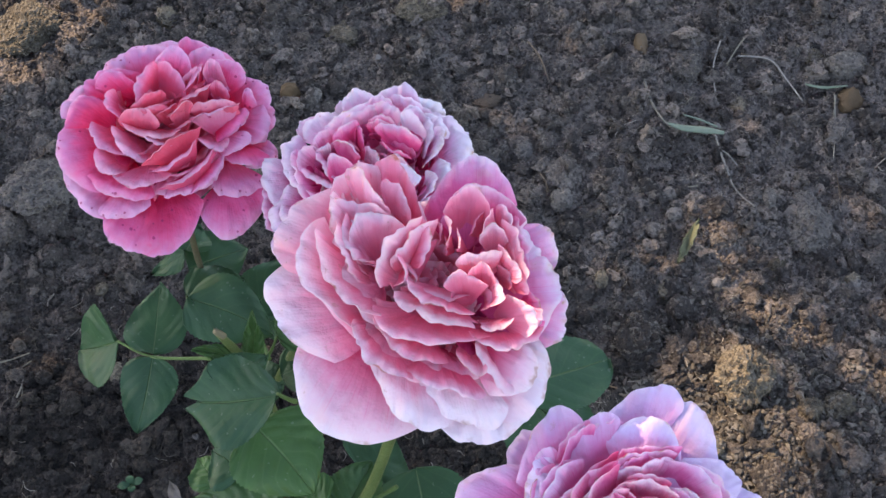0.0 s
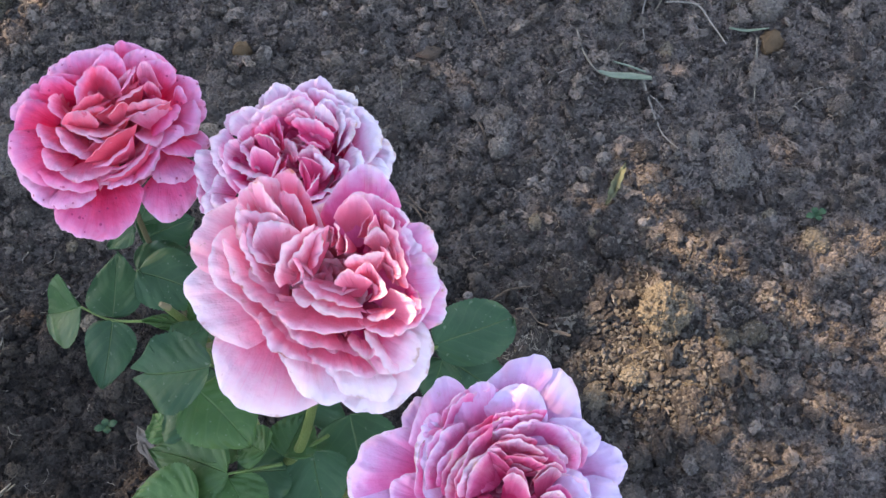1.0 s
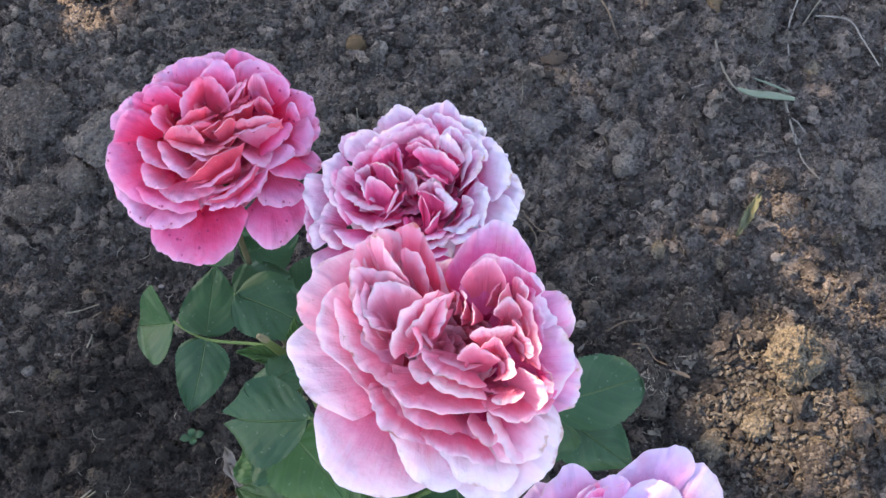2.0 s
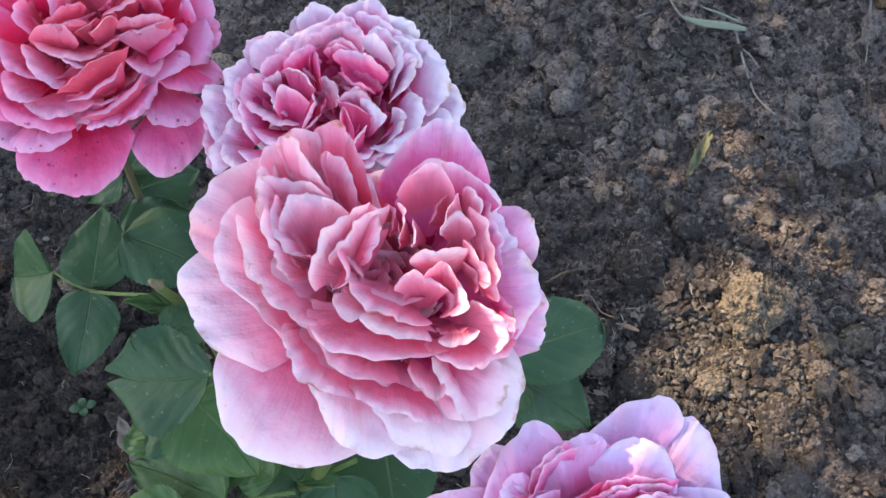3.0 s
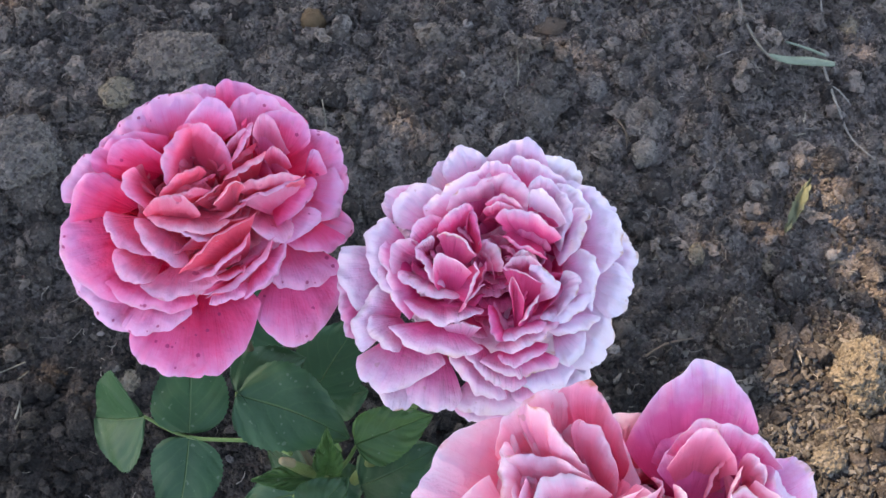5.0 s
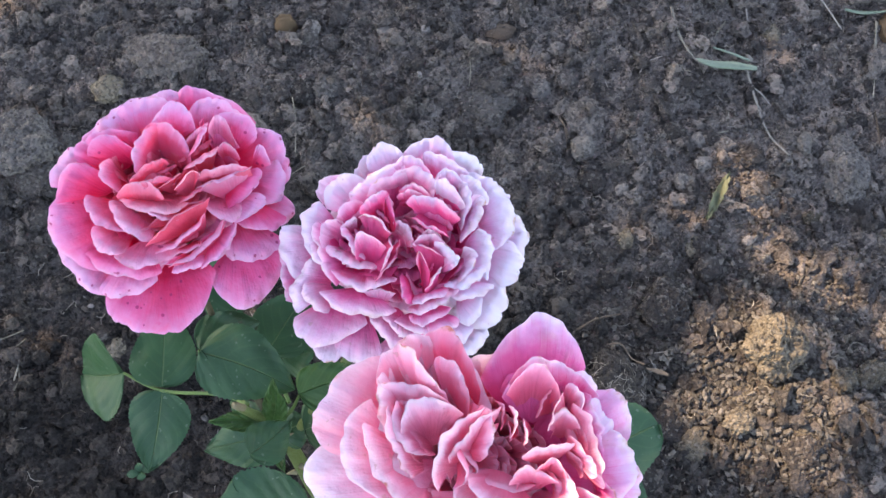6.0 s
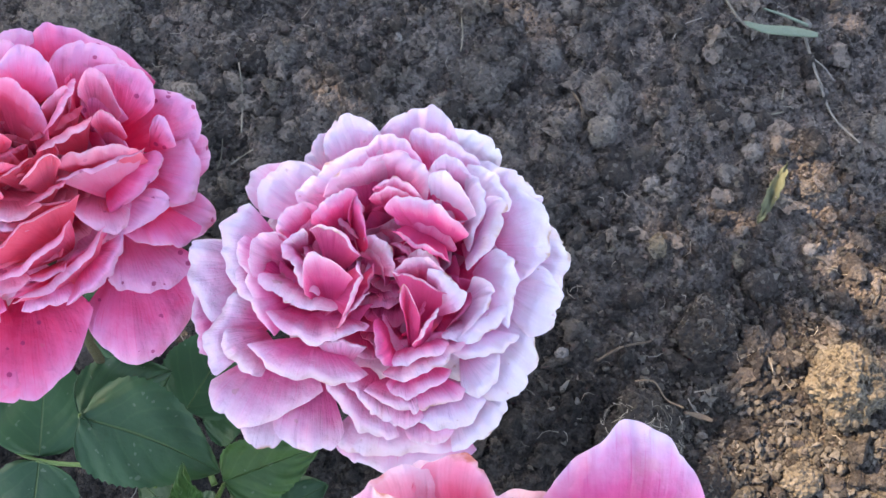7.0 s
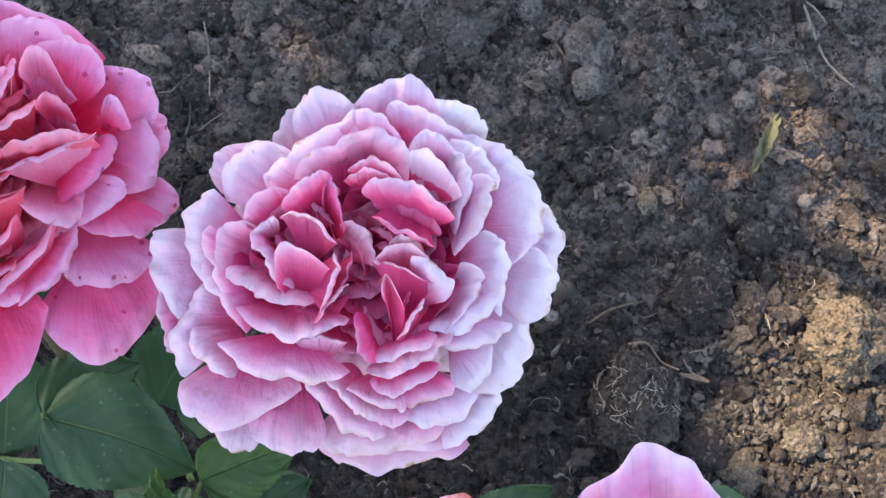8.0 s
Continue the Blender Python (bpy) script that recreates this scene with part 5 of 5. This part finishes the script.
strand([(0.263, 0.013), (0.283, 0.026), (0.301, 0.027)], (0.0007, 0.0005), ROOT, "root_strand", "fine curled pale root on soil", "root", 1.0, 0.004)
strand([(0.245, 0.090), (0.240, 0.060), (0.230, 0.022)], (0.0008, 0.0006), STRAW, "straw", "thin dry straw lying on the soil", "straw", 1.0, 0.004)
strand([(0.252, -0.208), (0.251, -0.222)], (0.0007, 0.0006), STRAW, "straw", "thin dry straw on the soil", "straw", 1.0, 0.004)
strand([(-0.416, -0.282), (-0.408, -0.273)], (0.0012, 0.001), STRAW, "straw", "short pale straw on the soil", "straw", 1.0, 0.004)
stone((0.046, -0.136), (0.0190, 0.0195, 0.0160), CLOD_DARK, "clod", "dark rounded clod of soil", "clod", 1, 0.2)
stone((0.199, -0.036), (0.0172, 0.0262, 0.0108), CLOD_GREY, "clod", "large grey flat clod resting on soil", "clod", 2, 0.3)
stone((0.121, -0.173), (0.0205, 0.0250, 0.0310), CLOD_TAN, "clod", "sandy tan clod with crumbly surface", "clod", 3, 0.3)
fibrous = stone((0.001, -0.195), (0.0250, 0.0260, 0.0190), CLOD, "clod", "grey fibrous clod tangled with fine roots", "clod", 4, 0.25)
stone((0.039, -0.223), (0.0161, 0.0145, 0.0087), CLOD_DARK, "clod", "dark clod beside the bush", "clod", 5, 0.3)
stone((-0.322, 0.096), (0.0306, 0.0200, 0.0120), CLOD, "clod", "large brown-grey clod of soil lying on the bed", "clod", 6, 0.3)
stone((-0.434, 0.025), (0.0284, 0.0280, 0.0168), CLOD_GREY, "clod", "large crumbly grey clod of soil", "clod", 7, 0.3)
stone((-0.451, -0.011), (0.0134, 0.0167, 0.0094), CLOD, "clod", "brown rounded clod of soil lying on the bed", "clod", 8, 0.3)
stone((-0.429, 0.013), (0.0226, 0.0309, 0.0113), CLOD, "clod", "large crumbly brown clod of soil", "clod", 9, 0.3)
stone((-0.227, 0.118), (0.0101, 0.0098, 0.0068), ORANGE, "pebble", "ochre rounded pebble on the soil", "pebble", 10, 0.3)
stone((-0.208, 0.116), (0.0074, 0.0091, 0.0052), PEBBLE, "pebble", "grey rounded pebble on the soil", "pebble", 11, 0.3)
stone((0.000, -0.005), (0.0100, 0.0102, 0.0080), PEBBLE, "pebble", "pale grey pebble with rough face", "pebble", 12, 0.3)
stone((0.089, -0.005), (0.0060, 0.0069, 0.0048), PEBBLE, "pebble", "small pale rounded pebble lying on the bed", "pebble", 13, 0.3)
stone((0.090, -0.025), (0.0070, 0.0063, 0.0044), PEBBLE, "pebble", "small pale angular pebble lying on the bed", "pebble", 14, 0.3)
stone((0.075, -0.040), (0.0069, 0.0067, 0.0047), PEBBLE, "pebble", "small grey rounded pebble lying on the bed", "pebble", 15, 0.3)
stone((0.169, -0.014), (0.0061, 0.0094, 0.0049), PEBBLE, "pebble", "pale greenish angular pebble lying on the bed", "pebble", 16, 0.3)
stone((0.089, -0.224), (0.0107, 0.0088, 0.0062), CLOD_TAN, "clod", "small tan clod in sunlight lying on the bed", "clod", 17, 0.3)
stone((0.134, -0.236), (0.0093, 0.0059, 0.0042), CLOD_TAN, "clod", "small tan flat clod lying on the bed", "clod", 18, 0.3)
stone((0.133, -0.248), (0.0102, 0.0123, 0.0071), CLOD_DARK, "clod", "dark clod on the soil", "clod", 19, 0.3)
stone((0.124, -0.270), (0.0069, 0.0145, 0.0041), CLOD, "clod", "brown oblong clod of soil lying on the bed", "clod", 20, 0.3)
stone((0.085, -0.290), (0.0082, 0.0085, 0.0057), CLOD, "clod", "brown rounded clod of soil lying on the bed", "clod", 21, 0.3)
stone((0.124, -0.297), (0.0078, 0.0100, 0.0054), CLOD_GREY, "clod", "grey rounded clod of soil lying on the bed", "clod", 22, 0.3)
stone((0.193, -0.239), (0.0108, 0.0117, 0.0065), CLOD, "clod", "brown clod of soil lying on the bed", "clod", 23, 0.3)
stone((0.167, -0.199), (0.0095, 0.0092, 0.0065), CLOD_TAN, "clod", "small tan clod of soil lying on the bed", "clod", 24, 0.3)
stone((0.195, -0.151), (0.0077, 0.0107, 0.0054), CLOD, "clod", "small brown clod of soil lying on the bed", "clod", 25, 0.3)
stone((0.140, -0.172), (0.0119, 0.0129, 0.0059), CLOD, "clod", "brown crumbly clod of soil lying on the bed", "clod", 26, 0.3)
stone((0.040, -0.223), (0.0055, 0.0053, 0.0037), PEBBLE, "pebble", "small grey pebble beside the bush", "pebble", 27, 0.3)
stone((-0.000, -0.192), (0.0046, 0.0049, 0.0032), PEBBLE, "pebble", "small grey rounded pebble lying on the bed", "pebble", 28, 0.3)
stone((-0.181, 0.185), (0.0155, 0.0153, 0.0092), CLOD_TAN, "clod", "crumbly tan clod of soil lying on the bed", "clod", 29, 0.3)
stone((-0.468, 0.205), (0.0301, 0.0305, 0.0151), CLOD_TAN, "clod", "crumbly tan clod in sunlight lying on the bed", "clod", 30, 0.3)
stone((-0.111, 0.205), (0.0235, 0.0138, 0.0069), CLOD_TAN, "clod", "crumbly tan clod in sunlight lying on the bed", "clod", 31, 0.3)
stone((0.121, 0.126), (0.0140, 0.0165, 0.0098), CLOD_GREY, "clod", "rounded grey clod of soil lying on the bed", "clod", 32, 0.3)
stone((0.261, 0.121), (0.0184, 0.0148, 0.0089), PEBBLE, "pebble", "pale flat stone on the soil", "pebble", 33, 0.3)
stone((0.259, 0.086), (0.0116, 0.0136, 0.0070), ORANGE, "pebble", "dull ochre stone on the soil", "pebble", 34, 0.3)
stone((0.084, 0.151), (0.0067, 0.0141, 0.0047), ORANGE, "pebble", "small ochre upright stone lying on the bed", "pebble", 35, 0.3)
stone((0.113, 0.166), (0.0088, 0.0117, 0.0062), CLOD_GREY, "clod", "small grey clod of soil lying on the bed", "clod", 36, 0.3)
stone((-0.197, 0.058), (0.0105, 0.0119, 0.0063), CLOD_GREY, "clod", "rounded grey clod of soil lying on the bed", "clod", 37, 0.3)
stone((-0.092, 0.014), (0.0113, 0.0095, 0.0067), CLOD_DARK, "clod", "dark clod behind the mauve bloom", "clod", 38, 0.3)
stone((-0.069, 0.040), (0.0188, 0.0163, 0.0057), CLOD_GREY, "clod", "flat grey clod of soil lying on the bed", "clod", 39, 0.3)
stone((0.004, 0.020), (0.0156, 0.0163, 0.0050), CLOD, "clod", "flat grey clod of soil lying on the bed", "clod", 40, 0.3)
stone((-0.005, 0.057), (0.0106, 0.0108, 0.0064), CLOD, "clod", "small brown-grey clod lying on the bed", "clod", 41, 0.3)
stone((-0.027, 0.049), (0.0084, 0.0086, 0.0051), CLOD_GREY, "clod", "small grey clod of soil lying on the bed", "clod", 42, 0.3)
stone((-0.206, 0.113), (0.0074, 0.0086, 0.0052), PEBBLE, "pebble", "grey rounded pebble on the soil", "pebble", 43, 0.3)
stone((-0.148, 0.110), (0.0065, 0.0070, 0.0045), PEBBLE, "pebble", "small grey pebble on the soil", "pebble", 44, 0.3)
stone((-0.147, 0.099), (0.0043, 0.0039, 0.0028), ORANGE, "pebble", "tiny ochre pebble lying on the bed", "pebble", 45, 0.3)
stone((-0.055, 0.103), (0.0121, 0.0065, 0.0026), TWIG, "clod", "flat reddish-brown clod lying on the bed", "clod", 46, 0.3)
stone((0.072, -0.038), (0.0062, 0.0068, 0.0043), PEBBLE, "pebble", "small grey pebble lying on the bed", "pebble", 47, 0.3)
stone((0.128, -0.249), (0.0119, 0.0126, 0.0071), CLOD_DARK, "clod", "dark clod of soil lying on the bed", "clod", 48, 0.3)
stone((0.133, -0.232), (0.0099, 0.0072, 0.0043), CLOD_GREY, "clod", "small grey clod of soil lying on the bed", "clod", 49, 0.3)
stone((-0.505, 0.053), (0.0304, 0.0349, 0.0121), CLOD, "clod", "large brown clod of soil lying on the bed", "clod", 50, 0.3)
stone((-0.459, -0.012), (0.0159, 0.0161, 0.0095), CLOD, "clod", "brown rounded clod of soil lying on the bed", "clod", 51, 0.3)
stone((-0.442, 0.031), (0.0188, 0.0198, 0.0113), CLOD_GREY, "clod", "grey crumbly clod of soil lying on the bed", "clod", 52, 0.3)
stone((-0.487, -0.034), (0.0265, 0.0193, 0.0077), CLOD, "clod", "flat brown clod of soil lying on the bed", "clod", 53, 0.3)
stone((0.030, 0.004), (0.0051, 0.0053, 0.0035), PEBBLE, "pebble", "small grey pebble lying on the bed", "pebble", 54, 0.3)
stone((0.072, -0.038), (0.0060, 0.0072, 0.0048), PEBBLE, "pebble", "pale grey rounded pebble lying on the bed", "pebble", 55, 0.3)
stone((0.085, -0.003), (0.0055, 0.0075, 0.0044), PEBBLE, "pebble", "pale rounded pebble on the soil", "pebble", 56, 0.3)
stone((0.039, -0.034), (0.0060, 0.0048, 0.0034), CLOD_GREY, "clod", "small grey clod of soil lying on the bed", "clod", 57, 0.3)
stone((0.023, -0.083), (0.0058, 0.0073, 0.0041), CLOD_TAN, "clod", "small tan clod of soil lying on the bed", "clod", 58, 0.3)
stone((0.075, -0.088), (0.0066, 0.0109, 0.0040), CLOD_TAN, "clod", "small tan crumbly clod lying on the bed", "clod", 59, 0.3)
stone((0.121, -0.050), (0.0085, 0.0078, 0.0047), CLOD_GREY, "clod", "small grey clod of soil lying on the bed", "clod", 60, 0.3)
stone((0.038, -0.223), (0.0072, 0.0075, 0.0050), CLOD_GREY, "clod", "small grey clod of soil lying on the bed", "clod", 61, 0.3)
stone((0.060, -0.152), (0.0080, 0.0068, 0.0041), CLOD, "clod", "small brown clod of soil lying on the bed", "clod", 62, 0.3)
stone((0.072, -0.164), (0.0045, 0.0045, 0.0027), CLOD, "clod", "small brown clod of soil lying on the bed", "clod", 63, 0.3)
stone((0.088, -0.146), (0.0058, 0.0070, 0.0035), CLOD, "clod", "small brown clod of soil lying on the bed", "clod", 64, 0.3)
stone((0.093, -0.206), (0.0096, 0.0103, 0.0048), CLOD_TAN, "clod", "tan crumbly clod in sunlight lying on the bed", "clod", 65, 0.3)
stone((0.089, -0.222), (0.0096, 0.0085, 0.0051), CLOD_TAN, "clod", "pale angular clod in sunlight lying on the bed", "clod", 66, 0.3)


def root_felt(clod, count):
    """Fine roots that cling to one clod, in its own unit space."""
    r = np.random.default_rng(21)
    vs, fs, base = [], [], 0
    for i in range(count):
        a, tilt = r.uniform(0, 6.28), r.uniform(0.05, 1.25)
        at = np.array((math.cos(a) * math.sin(tilt), math.sin(a) * math.sin(tilt), math.cos(tilt)))
        way = np.cross(at, r.normal(size=3))
        way /= np.linalg.norm(way)
        bow = np.cross(at, way) * r.uniform(-0.3, 0.3)
        n, thin = r.uniform(0.12, 0.45), r.uniform(0.006, 0.012)
        line = []
        for f in (-0.5, -0.17, 0.17, 0.5):
            p = at + way * n * f + bow * (0.25 - f * f)
            line.append(p / np.linalg.norm(p) * (1.0 + r.uniform(-0.04, 0.06)))
        v, f = tube(line, (thin, thin * 0.7), 4)
        vs.append(v)
        fs += [tuple(int(k) + base for k in face) for face in f]
        base += len(v)
    return mesh_object("root_felt", np.concatenate(vs), fs, CHAFF, clod, label="felt of fine greyish roots")


root_felt(fibrous, 150)
dry_leaf((0.086, -0.071), (0.106, -0.038), 0.0075, DRYLEAF, "dry yellow-green shrivelled leaf on the soil")
dry_leaf((0.163, -0.317), (0.200, -0.311), 0.011, CLOD, "flat grey-brown chip of bark on the soil", "bark_chip", "bark chip")

for i in range(170):
    x, y, size = rng.uniform(-0.56, 0.42), rng.uniform(-0.40, 0.32), 0.0055 + 0.0085 * rng.random() ** 2
    dull = (CLOD, CLOD, CLOD, CLOD, CLOD_DARK, CLOD_DARK, CLOD_TAN)[rng.integers(7)]
    stone((x, y), (size * rng.uniform(0.8, 1.3), size, size * rng.uniform(0.55, 0.85)), dull, "clod", "small crumbly clod of garden soil", "clod", 300 + int(rng.integers(8)), 0.3, rng.uniform(0, 6.28))
for i in range(70):
    x, y, size = rng.uniform(-0.56, 0.42), rng.uniform(-0.40, 0.32), 0.0028 + 0.0030 * rng.random() ** 2
    stone((x, y), (size * rng.uniform(0.8, 1.3), size, size * rng.uniform(0.6, 0.85)), PEBBLE, "pebble", "small pale grey pebble on the soil", "pebble", 400 + int(rng.integers(8)), 0.25, rng.uniform(0, 6.28))

# a white bud on the uprooted grass, and flakes of pale lime
stone((0.1405, 0.0665), (0.0022, 0.0045, 0.0022), ROOT, "grass_bud", "white swollen bud on uprooted grass", "bud", 31, 0.0, 0.5)
for x, y, s in ((-0.386, -0.102, 0.0035), (-0.376, -0.106, 0.0042), (-0.381, -0.098, 0.0024), (-0.390, -0.108, 0.002)):
    stone((x, y), (s * 0.6, s * 0.4, s * 0.3), WITHERED, "lime_flake", "small whitish flake on dark soil", "flake", 41, 0.2, x * 50)


def seedling(x, y):
    """A tiny weed with a few leaves."""
    ob = new("weed_seedling")
    ob.location = (x, y, soil_height(x, y))
    tagged(ob, "tiny dull green weed seedling in dark soil", "seedling")
    for i, (a, n) in enumerate(((0.4, 0.009), (1.9, 0.007), (3.3, 0.010), (4.9, 0.006))):
        way = np.array((math.cos(a), math.sin(a), 0.0))
        q, s = np.meshgrid(np.linspace(-1, 1, 7), np.linspace(0, 1, 9))
        half = 0.0028 * np.sin(math.pi * s ** 1.3) + 0.0003
        side = np.array((-way[1], way[0], 0))
        grid = np.array((0, 0, 0.004)) + (s * n)[..., None] * way + (q * half)[..., None] * side + (0.003 * np.sin(s * 2.4))[..., None] * np.array((0, 0, 1.0))
        verts, faces, uv = shell(grid, np.full_like(s, 0.0003), np.stack([q * 0.5 + 0.5, s], axis=2))
        mesh_object("leaf", verts, faces, LEAF_DARK, ob, uv)
    verts, faces = tube([(0, 0, -0.003), (0.001, 0, 0.002), (0, 0, 0.005)], (0.0006, 0.0005), 6)
    mesh_object("stem", verts, faces, SEPAL, ob)


seedling(-0.336, -0.232)
seedling(0.262, -0.095)

# a withered shoot at the foot of the bush
withered = stem([(-0.262, -0.285, -0.01), (-0.272, -0.287, 0.03), (-0.281, -0.285, 0.06), (-0.286, -0.272, 0.078)], (0.0018, 0.0014, 0.001), WITHERED, "withered grey shoot", "shoot")
for k, (b, e, w) in enumerate((((-0.281, -0.286, 0.06), (-0.288, -0.262, 0.085), 0.016), ((-0.279, -0.288, 0.055), (-0.272, -0.312, 0.06), 0.014), ((-0.276, -0.287, 0.045), (-0.296, -0.300, 0.05), 0.012))):
    b, e = np.array(b) - BASE, np.array(e) - BASE
    axis = (e - b) / np.linalg.norm(e - b)
    side = np.cross(axis, (0, 0, 1))
    side /= np.linalg.norm(side)
    q, s = np.meshgrid(np.linspace(-1, 1, 9), np.linspace(0, 1, 13))
    half = w * 0.32 * (np.sin(math.pi * np.clip(s, 0.05, 0.96)) + 0.2 * np.sin(s * 17 + k))
    grid = b + (s * np.linalg.norm(e - b))[..., None] * axis + (q * half)[..., None] * side + (0.004 * np.abs(q) + 0.002 * np.sin(s * 11 + q * 4))[..., None] * np.array((0, 0, 1.0))
    verts, faces, uv = shell(grid, np.full_like(s, 0.0004), np.stack([q * 0.5 + 0.5, s], axis=2))
    mesh_object("withered_leaf", verts, faces, WITHERED, withered, uv)


# ---- unseen tree added to shade the bed ----
def shade_tree():
    """An unseen tree added up-sun of the bed; its crown lets the sun through in a few chosen gaps."""
    r = np.random.default_rng(12)
    # leaves are left out here so that sun falls on chosen spots
    gaps = [(0.108, -0.205, 0.046, 0.046, 1.0), (0.128, -0.160, 0.034, 0.034, 1.0), (0.205, -0.195, 0.080, 0.060, 0.75),
            (0.125, -0.070, 0.040, 0.045, 0.6), (0.185, -0.275, 0.070, 0.045, 0.6), (0.30, -0.18, 0.07, 0.08, 0.5),
            (-0.470, 0.200, 0.055, 0.045, 1.0), (-0.11, 0.245, 0.07, 0.035, 0.8), (-0.34, -0.315, 0.05, 0.03, 0.9),
            (0.322, -0.572, -0.010, -0.010, 1.0), (0.34, -0.646, 0.004, 0.004, 1.0)]
    ob = new("unseen_tree")
    foot = Vector((-1.95, 1.45, 0))
    ob.location = foot
    tagged(ob, "unseen leafy tree added to shade the flower bed", "tree")
    verts, faces = tube([(0, 0, -0.05), (0.03, -0.02, 0.5), (0.0, 0.03, 1.0), (0.12, -0.05, 1.5), (0.3, -0.1, 2.0)], (0.07, 0.06, 0.05, 0.035, 0.02), 12)
    mesh_object("trunk", verts, faces, BARK, ob)
    for tip in ((0.9, -0.7, 1.55), (0.5, 0.3, 1.9), (0.9, -0.1, 1.9), (0.2, -0.8, 1.5), (-0.3, 0.4, 1.7), (1.2, -0.5, 1.3)):
        mid = (tip[0] * 0.45, tip[1] * 0.45, 0.9 + (tip[2] - 0.9) * 0.55)
        verts, faces = tube([(0, 0.01, 0.85), mid, tip], (0.03, 0.018, 0.008), 8)
        mesh_object("limb", verts, faces, BARK, ob)
    vs, fs, n = [], [], 0
    shape = np.array([(0, 0, 0), (0.35, 0.30, 0.05), (0.72, 0.24, 0.03), (1, 0, -0.08), (0.72, -0.24, 0.03), (0.35, -0.30, 0.05), (0.5, 0, -0.02)])
    tris = np.array([(0, 6, 1), (1, 6, 2), (2, 6, 3), (3, 6, 4), (4, 6, 5), (5, 6, 0)])
    made = 0
    for i in range(27000):
        rho, turn = math.sqrt(r.random()), r.uniform(0, 6.28)
        g = np.array((0.10 + 1.25 * rho * math.cos(turn), -0.22 + 1.1 * rho * math.sin(turn)))
        size = r.uniform(0.04, 0.068)
        keep = True
        for cx, cy, ax, ay, sure in gaps:
            wob = 1 + (0.35 if ax > 0 else 0.0) * math.sin(3 * math.atan2(g[1] - cy, g[0] - cx) + cx * 40)
            m = size * 0.42
            if ((g[0] - cx) / (ax * wob + m)) ** 2 + ((g[1] - cy) / (ay * wob + m)) ** 2 < 1 and (sure == 1.0 or noise.noise(Vector((g[0] * 28, g[1] * 28, 3.0))) > 0.28 - sure * 0.62):
                keep = False
        if not keep:
            continue
        far = 2.3 + 0.6 * math.sqrt(max(0.02, 1.02 - rho ** 2)) * r.uniform(-1, 1)
        centre = np.array((g[0], g[1], 0)) - np.array(SUN) * far - np.array(foot)
        q = Euler(r.uniform(0, 6.28, 3)).to_matrix()
        w = (shape - (0.5, 0, 0)) * size @ np.array(q).T + centre
        vs.append(w)
        fs.append(tris + n)
        n += len(w)
    mesh_object("crown", np.concatenate(vs), np.concatenate(fs).tolist(), LEAF_YOUNG, ob, smooth=False)


shade_tree()
